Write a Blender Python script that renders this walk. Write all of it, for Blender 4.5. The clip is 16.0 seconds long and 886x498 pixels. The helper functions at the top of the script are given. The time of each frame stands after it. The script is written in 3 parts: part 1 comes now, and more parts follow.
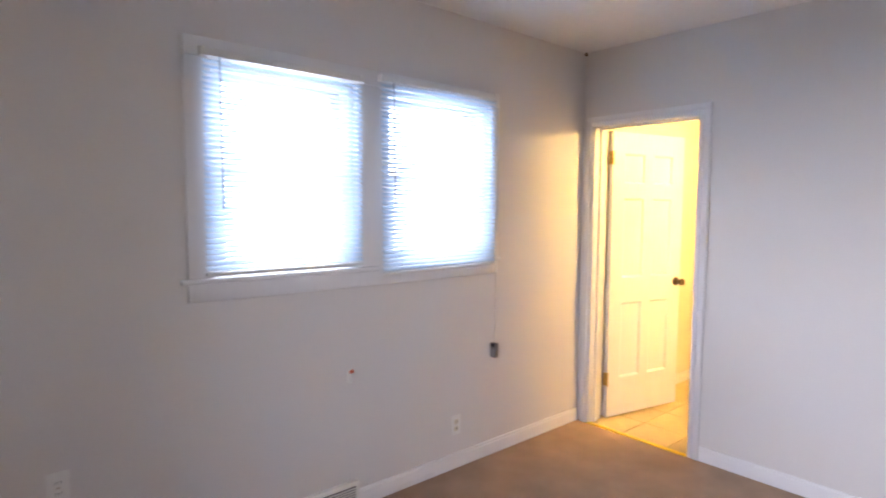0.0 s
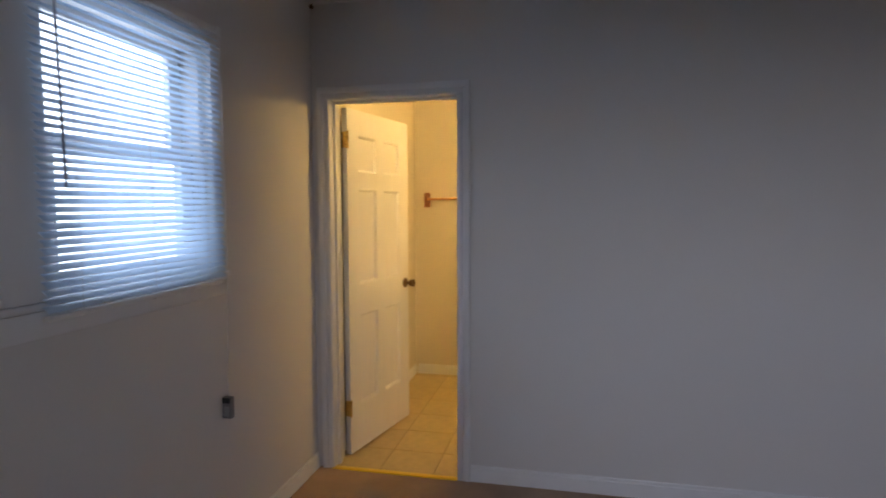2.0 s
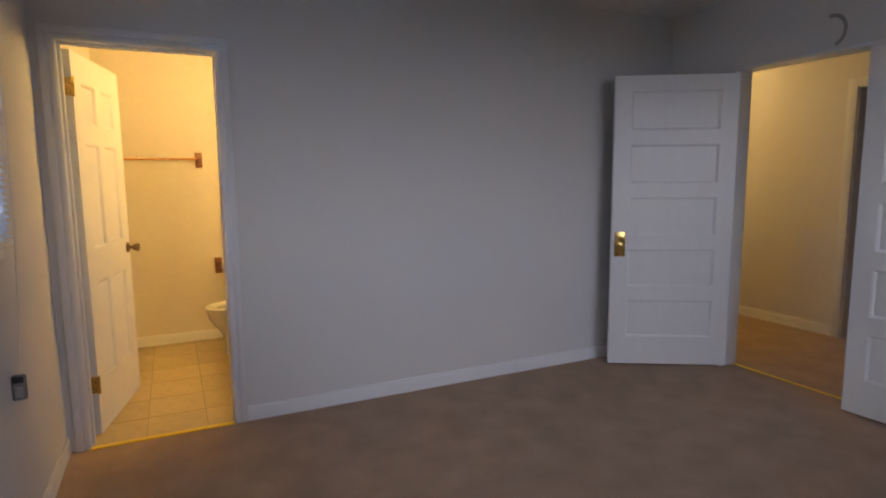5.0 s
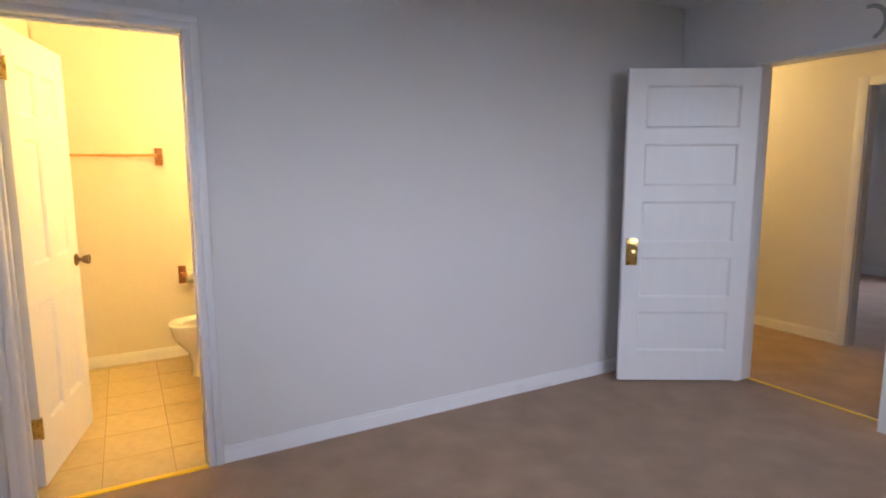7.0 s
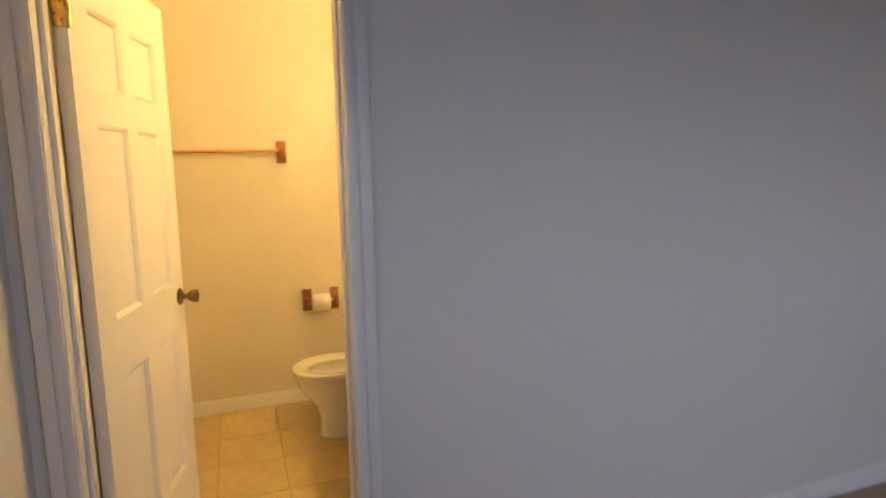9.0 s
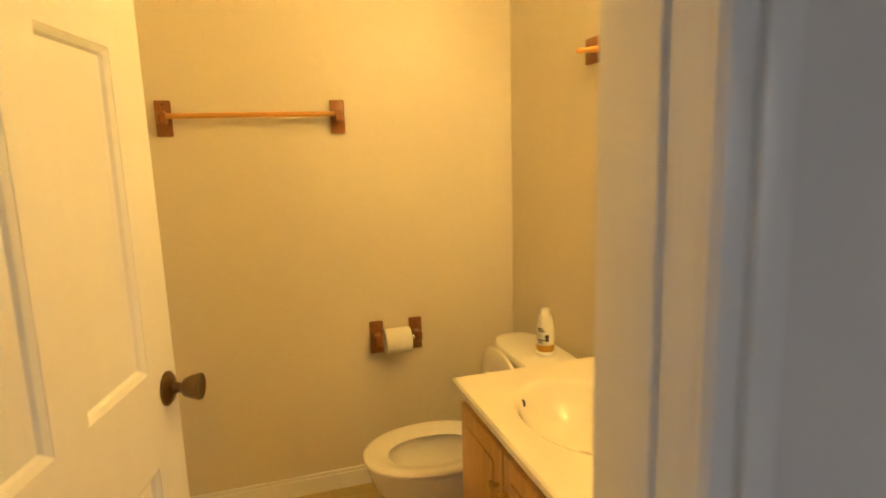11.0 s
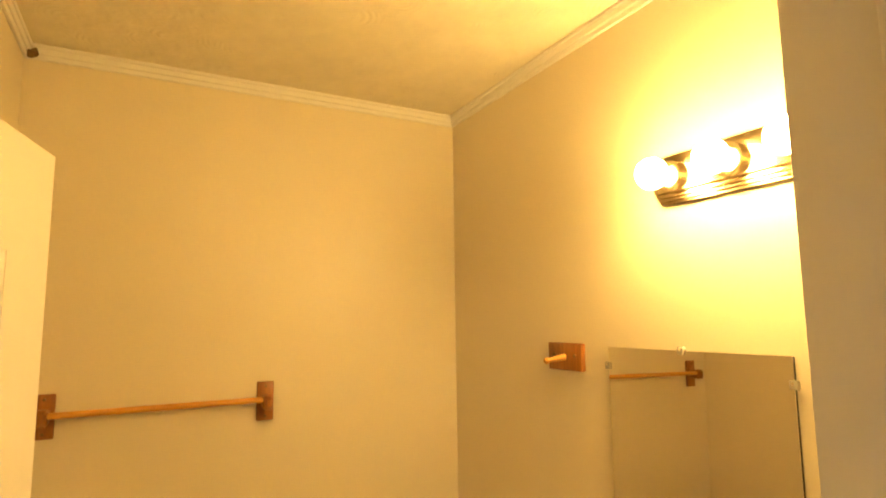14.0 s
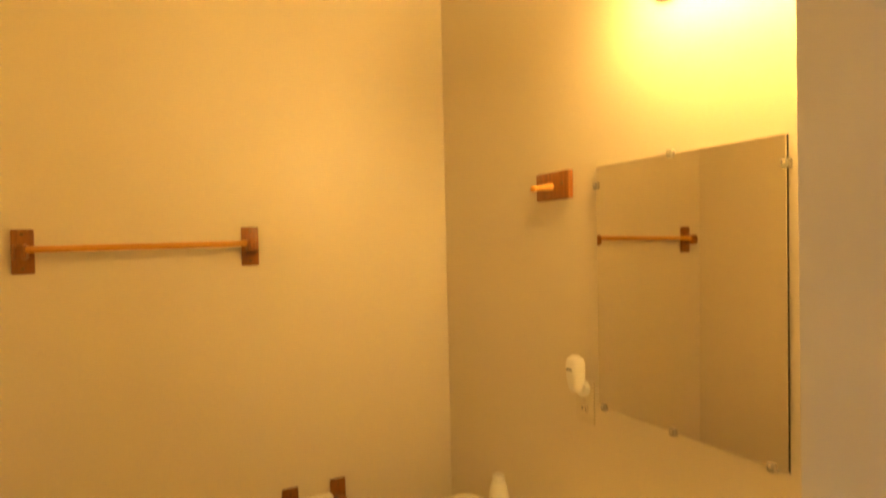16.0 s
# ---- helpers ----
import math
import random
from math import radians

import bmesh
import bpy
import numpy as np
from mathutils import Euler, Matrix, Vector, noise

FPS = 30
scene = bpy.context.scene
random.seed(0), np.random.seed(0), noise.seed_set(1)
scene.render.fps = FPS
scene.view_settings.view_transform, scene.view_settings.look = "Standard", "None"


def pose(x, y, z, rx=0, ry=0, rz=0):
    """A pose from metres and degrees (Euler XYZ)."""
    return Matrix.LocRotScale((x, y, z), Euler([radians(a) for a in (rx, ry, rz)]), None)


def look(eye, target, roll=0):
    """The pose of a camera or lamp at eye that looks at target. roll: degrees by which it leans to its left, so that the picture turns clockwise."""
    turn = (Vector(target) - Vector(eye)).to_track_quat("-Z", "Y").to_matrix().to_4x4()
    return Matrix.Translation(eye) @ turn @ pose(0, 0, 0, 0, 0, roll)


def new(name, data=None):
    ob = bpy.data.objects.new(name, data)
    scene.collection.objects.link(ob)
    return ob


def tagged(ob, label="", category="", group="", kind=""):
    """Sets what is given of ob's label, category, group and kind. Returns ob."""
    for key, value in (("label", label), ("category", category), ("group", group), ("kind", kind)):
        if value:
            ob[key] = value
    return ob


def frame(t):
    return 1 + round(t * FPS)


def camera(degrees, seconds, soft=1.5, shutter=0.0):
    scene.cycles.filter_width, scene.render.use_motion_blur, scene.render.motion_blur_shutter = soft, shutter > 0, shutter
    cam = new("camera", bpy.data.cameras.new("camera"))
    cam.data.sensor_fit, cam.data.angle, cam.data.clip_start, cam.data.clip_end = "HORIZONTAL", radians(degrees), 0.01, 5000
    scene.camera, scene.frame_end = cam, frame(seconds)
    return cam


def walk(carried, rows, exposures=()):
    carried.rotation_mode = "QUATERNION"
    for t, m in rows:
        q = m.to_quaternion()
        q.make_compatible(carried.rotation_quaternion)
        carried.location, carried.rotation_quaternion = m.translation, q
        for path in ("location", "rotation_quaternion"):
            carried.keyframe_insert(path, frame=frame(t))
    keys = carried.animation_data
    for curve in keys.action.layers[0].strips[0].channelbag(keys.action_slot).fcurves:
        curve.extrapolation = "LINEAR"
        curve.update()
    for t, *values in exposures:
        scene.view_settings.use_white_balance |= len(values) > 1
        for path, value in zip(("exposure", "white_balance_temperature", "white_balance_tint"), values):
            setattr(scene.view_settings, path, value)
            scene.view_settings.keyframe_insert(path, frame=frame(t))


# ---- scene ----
cam = camera(75.8, 16.0, 1.8, 0.5)
PATH = [
    (0, (2.339, -3.314, 1.493), (0.836, -2.003, 1.345), 0.4),
    (0.5, (2.119, -3.244, 1.485), (0.817, -1.733, 1.342), 0.2),
    (1, (1.828, -3.119, 1.447), (0.724, -1.457, 1.313), 0.1),
    (1.5, (1.605, -3.06, 1.48), (0.805, -1.232, 1.341), 0.6),
    (2, (1.358, -2.905, 1.438), (0.932, -0.956, 1.302), -0.2),
    (2.5, (1.067, -2.871, 1.449), (0.898, -0.883, 1.305), -0.0),
    (3, (0.883, -2.888, 1.453), (1.028, -0.898, 1.317), -0.4),
    (3.5, (0.723, -2.91, 1.451), (1.075, -0.946, 1.312), -0.2),
    (4, (0.579, -3.074, 1.42), (1.158, -1.165, 1.279), -0.3),
    (4.5, (0.569, -3.208, 1.387), (1.333, -1.367, 1.218), -0.4),
    (5, (0.547, -3.288, 1.373), (1.4, -1.497, 1.121), -0.5),
    (5.2, (0.539, -3.3, 1.385), (1.421, -1.525, 1.117), -0.5),
    (7.5, (0.518, -2.572, 1.434), (1.488, -0.844, 1.164), -0.2),
    (8, (0.458, -2.285, 1.479), (1.306, -0.497, 1.187), -0.2),
    (8.5, (0.451, -1.914, 1.491), (1.255, -0.111, 1.177), 0.0),
    (9, (0.507, -1.579, 1.432), (1.183, 0.282, 1.145), -0.8),
    (9.2, (0.521, -1.456, 1.424), (1.139, 0.425, 1.145), -0.4),
    (11.3, (0.482, -0.214, 1.374), (1.066, 1.669, 1.035), -1.9),
    (11.5, (0.474, -0.141, 1.408), (1.103, 1.727, 1.066), -1.9),
    (12, (0.461, -0.034, 1.517), (1.199, 1.791, 1.167), -1.7),
    (12.5, (0.485, -0.036, 1.651), (1.282, 1.764, 1.299), -1.6),
    (13, (0.464, -0.074, 1.719), (1.334, 1.72, 1.555), -1.4),
    (13.5, (0.418, -0.085, 1.773), (1.33, 1.694, 1.855), -0.8),
    (14, (0.415, -0.086, 1.785), (1.331, 1.675, 2.03), -0.7),
    (14.5, (0.445, -0.055, 1.74), (1.358, 1.697, 2.054), -0.6),
    (15, (0.467, -0.042, 1.673), (1.386, 1.707, 1.982), -0.5),
    (15.5, (0.491, -0.034, 1.573), (1.404, 1.73, 1.805), -0.4),
    (16, (0.493, -0.045, 1.536), (1.402, 1.736, 1.5), -1.3),
]
EXPOSURES = [(0, 1.85, 7000, 20), (0.5, 1.25, 6900, 18), (1.0, 0.65, 6800, 16), (1.5, 0.1, 6800, 16), (2.0, -0.1, 6800, 16), (3.0, 0.25, 7000, 17),
             (3.5, 0.2, 7000, 17), (5.2, 0.4, 7000, 18), (7.3, 1.3, 6700, 17), (8.0, 1.05, 6700, 17), (8.5, 0.8, 6700, 16), (9.2, 0.4, 7000, 18),
             (11.3, 0.12, 8300, 12), (12.3, 0.1, 8200, 13), (13.5, -0.2, 8500, 16), (15, -0.17, 8800, 18), (16, -0.22, 9500, 23)]
walk(cam, [(t, look(eye, target, roll)) for t, eye, target, roll in PATH], EXPOSURES)

# ---- world and large lights ----
WEST = (0.67, 0.80, 1.0)
DAY = (0.66, 0.76, 1.0)
WARM = (1.0, 0.695, 0.245)
world = bpy.data.worlds.new("world")
scene.world = world
world.use_nodes = True
wn = world.node_tree
sky = wn.nodes.new("ShaderNodeTexSky")
sky.sky_type = "NISHITA"
sky.sun_disc = False
sky.sun_elevation, sky.sun_rotation = radians(40), radians(150)
wn.links.new(sky.outputs[0], wn.nodes["Background"].inputs[0])
wn.nodes["Background"].inputs[1].default_value = 0.08
sun = new("sun", bpy.data.lights.new("sun", "SUN"))
sun.data.energy, sun.data.angle, sun.data.color = 0.6, radians(20), (1.0, 0.96, 0.9)
sun.matrix_world = look((0, 0, 10), (-4.0, 6.0, 0))


def area(name, eye, target, w, h, watts, colour):
    """A lit sheet set outside a wall opening, in place of sky light."""
    lamp = new(name, bpy.data.lights.new(name, "AREA"))
    lamp.data.shape, lamp.data.size, lamp.data.size_y = "RECTANGLE", w, h
    lamp.data.energy, lamp.data.color = watts, colour
    lamp.matrix_world = look(eye, target)
    return lamp


# Bright upper and dimmer lower sheets stand in for sky beyond both west windows.
area("daylight_1", (-1.7, -1.0, 3.05), (1.0, -1.0, 2.6), 7.5, 2.2, 270, WEST)
area("daylight_2", (-1.75, -1.0, 1.0), (1.0, -1.0, 1.0), 7.5, 1.9, 190, WEST)
# Fill lamp added beyond the unseen south opening to brighten north wall and carpet.
area("south_fill", (2.8, -6.6, 2.42), (2.8, -3.0, 1.8), 4.2, 0.80, 84, DAY)
area("daylight_4", (9.9, 0.1, 1.35), (8.0, 0.1, 1.2), 1.4, 1.5, 40, DAY)
BULBS = (0.795, 0.645, 0.495, 0.345)


# ---- materials ----
def material(name, colour, rough=0.5, metal=0.0, spread=0.06, grain=60.0, stains=2.0, bump=0.1, depth=0.002, coat=0.0,
             stretch=(1, 1, 1), per_object=0.0, dark=None):
    """Node material: base colour varied by a fine grain and broad stains, with a fine bump; metres in object space."""
    m = bpy.data.materials.new(name)
    m.use_nodes = True
    nt = m.node_tree
    p = nt.nodes["Principled BSDF"]
    tc = nt.nodes.new("ShaderNodeTexCoord")
    mp = nt.nodes.new("ShaderNodeMapping")
    mp.inputs["Scale"].default_value = stretch
    nt.links.new(tc.outputs["Object"], mp.inputs[0])
    fine, broad = nt.nodes.new("ShaderNodeTexNoise"), nt.nodes.new("ShaderNodeTexNoise")
    fine.inputs["Scale"].default_value, fine.inputs["Detail"].default_value = grain, 4
    broad.inputs["Scale"].default_value, broad.inputs["Detail"].default_value = stains, 5
    nt.links.new(mp.outputs[0], fine.inputs["Vector"])
    nt.links.new(mp.outputs[0], broad.inputs["Vector"])
    add = nt.nodes.new("ShaderNodeMath")
    add.operation = "ADD"
    nt.links.new(fine.outputs[0], add.inputs[0])
    nt.links.new(broad.outputs[0], add.inputs[1])
    last = add
    if per_object:
        info = nt.nodes.new("ShaderNodeObjectInfo")
        mul = nt.nodes.new("ShaderNodeMath")
        mul.operation = "MULTIPLY_ADD"
        mul.inputs[1].default_value = per_object
        nt.links.new(info.outputs["Random"], mul.inputs[0])
        nt.links.new(add.outputs[0], mul.inputs[2])
        last = mul
    ramp = nt.nodes.new("ShaderNodeMapRange")
    ramp.inputs["From Min"].default_value, ramp.inputs["From Max"].default_value = 0.65, 1.35 + per_object
    nt.links.new(last.outputs[0], ramp.inputs[0])
    mix = nt.nodes.new("ShaderNodeMix")
    mix.data_type = "RGBA"
    lo = dark or [c * (1 - spread) for c in colour]
    hi = [min(1.0, c * (1 + spread)) for c in colour]
    mix.inputs[6].default_value, mix.inputs[7].default_value = (*lo, 1), (*hi, 1)
    nt.links.new(ramp.outputs[0], mix.inputs[0])
    nt.links.new(mix.outputs[2], p.inputs["Base Color"])
    rr = nt.nodes.new("ShaderNodeMapRange")
    rr.inputs["To Min"].default_value, rr.inputs["To Max"].default_value = rough * 0.85, min(1.0, rough * 1.15)
    nt.links.new(broad.outputs[0], rr.inputs[0])
    nt.links.new(rr.outputs[0], p.inputs["Roughness"])
    p.inputs["Metallic"].default_value = metal
    p.inputs["Coat Weight"].default_value = coat
    if bump:
        b = nt.nodes.new("ShaderNodeBump")
        b.inputs["Strength"].default_value, b.inputs["Distance"].default_value = bump, depth
        nt.links.new(fine.outputs[0], b.inputs["Height"])
        nt.links.new(b.outputs[0], p.inputs["Normal"])
    return m


WALL = material("wall_paint", (0.74, 0.71, 0.68), 0.55, spread=0.02, grain=120, stains=1.3, bump=0.15, depth=0.002)
CEIL = material("ceiling_paint", (0.78, 0.77, 0.75), 0.8, spread=0.03, grain=40, bump=0.4, depth=0.004)
TRIM = material("trim_gloss_paint", (0.80, 0.79, 0.78), 0.3, spread=0.025, grain=30, stains=3, bump=0.06, stretch=(1, 1, 0.15))
BASEP = material("baseboard_gloss_paint", (0.87, 0.86, 0.85), 0.28, spread=0.025, grain=30, stains=3, bump=0.06, stretch=(0.3, 0.3, 1))
DOORP = material("door_paint", (0.82, 0.81, 0.79), 0.33, spread=0.025, grain=25, stains=3, bump=0.08, stretch=(1, 1, 0.12))
BATHW = material("bath_wall_paint", (0.75, 0.685, 0.57), 0.42, spread=0.02, grain=110, stains=1.5, bump=0.18, depth=0.002)
STOMP = material("bath_ceiling_stipple", (0.76, 0.71, 0.60), 0.75, spread=0.07, grain=14, stains=3.0, bump=0.8, depth=0.010)
# brushed swirls of the stippled ceiling: ripples round scattered centres
nt = STOMP.node_tree
tc, vo = nt.nodes.new("ShaderNodeTexCoord"), nt.nodes.new("ShaderNodeTexVoronoi")
vo.inputs["Scale"].default_value = 7.0
nt.links.new(tc.outputs["Object"], vo.inputs["Vector"])
rip = nt.nodes.new("ShaderNodeMath")
rip.operation = "MULTIPLY"
rip.inputs[1].default_value = 62.0
nt.links.new(vo.outputs["Distance"], rip.inputs[0])
sine = nt.nodes.new("ShaderNodeMath")
sine.operation = "SINE"
nt.links.new(rip.outputs[0], sine.inputs[0])
gate = nt.nodes.new("ShaderNodeTexNoise")
gate.inputs["Scale"].default_value = 11.0
nt.links.new(tc.outputs["Object"], gate.inputs["Vector"])
keep = nt.nodes.new("ShaderNodeMapRange")
keep.inputs["From Min"].default_value, keep.inputs["From Max"].default_value = 0.52, 0.66
nt.links.new(gate.outputs[0], keep.inputs[0])
mask = nt.nodes.new("ShaderNodeMath")
mask.operation = "MULTIPLY"
nt.links.new(sine.outputs[0], mask.inputs[0])
nt.links.new(keep.outputs[0], mask.inputs[1])
swirl = nt.nodes.new("ShaderNodeBump")
swirl.inputs["Strength"].default_value, swirl.inputs["Distance"].default_value = 0.22, 0.004
nt.links.new(mask.outputs[0], swirl.inputs["Height"])
old = [n for n in nt.nodes if n.bl_idname == "ShaderNodeBump" and n != swirl][0]
nt.links.new(old.outputs[0], swirl.inputs["Normal"])
nt.links.new(swirl.outputs[0], nt.nodes["Principled BSDF"].inputs["Normal"])
CARPET = material("carpet_pile", (0.40, 0.272, 0.188), 0.98, spread=0.22, grain=190, stains=4.5, bump=0.7, depth=0.006)
TILE = material("floor_tile_glaze", (0.55, 0.42, 0.21), 0.35, spread=0.20, grain=22, stains=6, bump=0.08, per_object=0.5)
GROUT = material("grout", (0.42, 0.32, 0.17), 0.9, spread=0.1, grain=200)
OAK = material("oak_stain", (0.265, 0.10, 0.033), 0.38, spread=0.3, grain=30, stains=9, bump=0.15, stretch=(6, 6, 0.7))
DOWEL = material("pale_oak_dowel", (0.62, 0.30, 0.09), 0.4, spread=0.18, grain=30, stains=8, stretch=(0.7, 6, 6))
HONEY = material("honey_cabinet_wood", (0.62, 0.36, 0.13), 0.4, spread=0.18, grain=24, stains=7, bump=0.1, stretch=(6, 6, 0.7))
BRASS = material("aged_brass", (0.62, 0.42, 0.14), 0.28, metal=1.0, spread=0.2, grain=80, stains=30)
BRONZE = material("dark_bronze_knob", (0.20, 0.13, 0.07), 0.32, metal=1.0, spread=0.25, grain=60, stains=40)
CHROME = material("chrome", (0.86, 0.84, 0.80), 0.10, metal=1.0, spread=0.03, bump=0)
BARMETAL = material("brushed_nickel_bar", (0.62, 0.52, 0.38), 0.22, metal=1.0, spread=0.08, grain=90, bump=0.05, stretch=(1, 0.1, 1))
CHINA = material("vitreous_china", (0.84, 0.81, 0.74), 0.10, spread=0.015, bump=0, coat=0.4)
SEATP = material("seat_enamel", (0.86, 0.83, 0.76), 0.18, spread=0.015, bump=0)
MARBLE = material("cultured_marble", (0.86, 0.80, 0.66), 0.14, spread=0.03, grain=9, stains=4, bump=0, coat=0.3)
PLASTIC = material("white_plastic", (0.82, 0.81, 0.77), 0.35, spread=0.02, bump=0)
IVORY = material("ivory_plastic", (0.70, 0.64, 0.50), 0.4, spread=0.03, bump=0)
SLOT = material("dark_slot", (0.03, 0.03, 0.03), 0.6, bump=0)
GREYP = material("grey_cable_box", (0.22, 0.20, 0.20), 0.5, spread=0.15, bump=0.05)
REDC = material("red_wire_cap", (0.55, 0.10, 0.06), 0.4, bump=0)
PAPER = material("tissue_paper", (0.86, 0.83, 0.77), 0.95, spread=0.03, grain=200, bump=0.3)
YELLOW = material("yellow_metal_strip", (0.85, 0.62, 0.05), 0.35, metal=0.35, spread=0.08, grain=60)
LABELM = material("label_ink", (0.08, 0.06, 0.05), 0.6, bump=0)
AMBER = material("amber_liquid", (0.62, 0.36, 0.09), 0.2, bump=0)
STICKER = material("clear_yellowed_sticker", (0.74, 0.66, 0.48), 0.45, bump=0)
MUD = material("mud_nest", (0.16, 0.09, 0.04), 0.95, spread=0.4, grain=90, bump=0.8)
SCUFF = material("plaster_patch", (0.36, 0.34, 0.32), 0.8, spread=0.2, grain=60)
WAND = material("grey_plastic_wand", (0.36, 0.38, 0.42), 0.3, bump=0)
CORD = material("blind_cord", (0.72, 0.72, 0.72), 0.8, bump=0)
GRASS = material("lawn", (0.07, 0.10, 0.04), 0.95, spread=0.3, grain=30, stains=0.4, bump=0.6, depth=0.02)


def glassy(name, colour, rough, ior=1.45, clear=1.0):
    m = material(name, colour, rough, bump=0)
    p = m.node_tree.nodes["Principled BSDF"]
    p.inputs["Transmission Weight"].default_value, p.inputs["IOR"].default_value = clear, ior
    return m


GLASS = glassy("window_glass", (0.96, 0.98, 0.98), 0.01)
ACRYL = glassy("clear_acrylic", (0.90, 0.86, 0.78), 0.10, 1.35, 0.6)
MIRROR = material("mirror_silver", (0.80, 0.77, 0.70), 0.015, metal=1.0, spread=0.015, bump=0)
SLATM = material("vinyl_slat", (0.80, 0.82, 0.84), 0.4, spread=0.02, bump=0)
nt = SLATM.node_tree
tr = nt.nodes.new("ShaderNodeBsdfTranslucent")
tr.inputs[0].default_value = (0.70, 0.84, 0.96, 1)
sm = nt.nodes.new("ShaderNodeMixShader")
sm.inputs[0].default_value = 0.58
nt.links.new(nt.nodes["Principled BSDF"].outputs[0], sm.inputs[1])
nt.links.new(tr.outputs[0], sm.inputs[2])
nt.links.new(sm.outputs[0], nt.nodes["Material Output"].inputs[0])


def glowing(name, colour, strength):
    m = bpy.data.materials.new(name)
    m.use_nodes = True
    p = m.node_tree.nodes["Principled BSDF"]
    p.inputs["Base Color"].default_value = (0.9, 0.85, 0.7, 1)
    p.inputs["Emission Color"].default_value = (*colour, 1)
    p.inputs["Emission Strength"].default_value = strength
    return m


BULBM = glowing("lit_bulb_glass", WARM, 180.0)
SHADE = glowing("lit_frosted_globe", WARM, 55.0)


# ---- shape helpers ----
def box(bm, lo, hi, bevel=0.0, seg=2):
    """A box from corner lo to corner hi, with rounded edges."""
    m = Matrix.LocRotScale([(a + b) / 2 for a, b in zip(lo, hi)], None, [abs(b - a) for a, b in zip(lo, hi)])
    made = bmesh.ops.create_cube(bm, size=1, matrix=m)
    if bevel:
        edges = list({e for v in made["verts"] for e in v.link_edges})
        bmesh.ops.bevel(bm, geom=edges, offset=bevel, segments=seg, affect="EDGES", profile=0.5)
    return bm


def boxed(lo, hi, bevel=0.0, seg=2):
    return box(bmesh.new(), lo, hi, bevel, seg)


def loft(bm, rings, caps=True, closed=False):
    """Skin between rings of points, each ring closed."""
    rows = [[bm.verts.new(p) for p in r] for r in rings]
    n = len(rows[0])
    pairs = list(zip(rows, rows[1:])) + ([(rows[-1], rows[0])] if closed else [])
    for a, b in pairs:
        for i in range(n):
            bm.faces.new((a[i], a[(i + 1) % n], b[(i + 1) % n], b[i]))
    if caps and not closed:
        bm.faces.new(rows[0][::-1])
        bm.faces.new(rows[-1])
    return bm


def oval(cx, cy, z, rx, ry, n=32, power=2.0):
    out = []
    for k in range(n):
        a = 2 * math.pi * k / n
        c, s = math.cos(a), math.sin(a)
        out.append((cx + rx * math.copysign(abs(c) ** (2 / power), c), cy + ry * math.copysign(abs(s) ** (2 / power), s), z))
    return out


def lathe(bm, profile, m=Matrix(), n=20):
    """Turned shape: profile of (radius, height) about local z, then placed by m."""
    return loft(bm, [[m @ Vector(p) for p in oval(0, 0, h, r, r, n)] for r, h in profile])


def rod(bm, a, b, r, n=12):
    a, b = Vector(a), Vector(b)
    m = Matrix.Translation(a) @ (b - a).to_track_quat("Z", "Y").to_matrix().to_4x4()
    return lathe(bm, [(r, 0), (r, (b - a).length)], m, n)


def part(name, bm, mat, parent=None, label="", smooth=True):
    """Links a bmesh as one mesh object, under a thing or part where one is given."""
    bmesh.ops.recalc_face_normals(bm, faces=bm.faces[:])
    me = bpy.data.meshes.new(name)
    bm.to_mesh(me)
    bm.free()
    me.materials.append(mat)
    if smooth:
        me.shade_smooth()
        me.set_sharp_from_angle(angle=radians(35))
    ob = new(name, me)
    if parent:
        ob.parent = parent
    if label:
        tagged(ob, label)
    return ob


def thing(name, m, label, category, group="", kind=""):
    ob = new(name)
    ob.empty_display_size = 0.05
    ob.matrix_basis = m
    return tagged(ob, label, category, group, kind)


def structure(name, boxes, mat, label, category, bevel=0.0):
    bm = bmesh.new()
    for lo, hi in boxes:
        box(bm, lo, hi, bevel)
    return tagged(part(name, bm, mat), label, category, "", "structure")


# ---- large structure ----
H, HB = 2.535, 2.61
structure("floor", [((-0.02, -4.12, -0.1), (9.3, 0.0, 0.0)), ((4.20, 0.0, -0.1), (9.3, 1.6, 0.0))], CARPET,
          "worn tan brown cut-pile carpet with faint stains", "carpet")
floor_bath = structure("floor_bath", [((0.0, 0.0, -0.1), (1.6, 1.95, -0.003))], GROUT, "grout bed under beige square floor tiles", "floor")
W1, W2, WZ = (-2.52, -1.83), (-1.65, -0.93), (1.20, 2.07)
structure("wall_west", [((-0.16, -4.25, -0.1), (0, W1[0], 2.8)), ((-0.16, W1[0], -0.1), (0, W2[1], WZ[0])),
                        ((-0.16, W1[0], WZ[1]), (0, W2[1], 2.8)), ((-0.16, W1[1], WZ[0]), (0, W2[0], WZ[1])),
                        ((-0.16, W2[1], -0.1), (0, 2.0, 2.8))], WALL, "plain white painted plaster wall with two windows", "wall")
structure("wall_north", [((0, 0, -0.1), (0.082, 0.12, 2.8)), ((0.082, 0, 2.05), (0.82, 0.12, 2.8)), ((0.82, 0, -0.1), (4.20, 0.12, 2.8))],
          WALL, "plain white painted plaster wall around bathroom door", "wall")
structure("wall_east", [((4.06, -4.25, -0.1), (4.20, -1.50, 2.8)), ((4.06, -1.50, 2.085), (4.20, -0.545, 2.8)), ((4.06, -0.545, -0.1), (4.20, 0.0, 2.8)),
                        ((4.06, 0.12, -0.1), (4.20, 1.6, 2.8))], WALL, "plain white painted plaster wall with hall doorway", "wall")
# Unseen opening, added and sized to let the south fill lamp in.
SW, SZ = (1.75, 3.85), (1.18, 2.16)
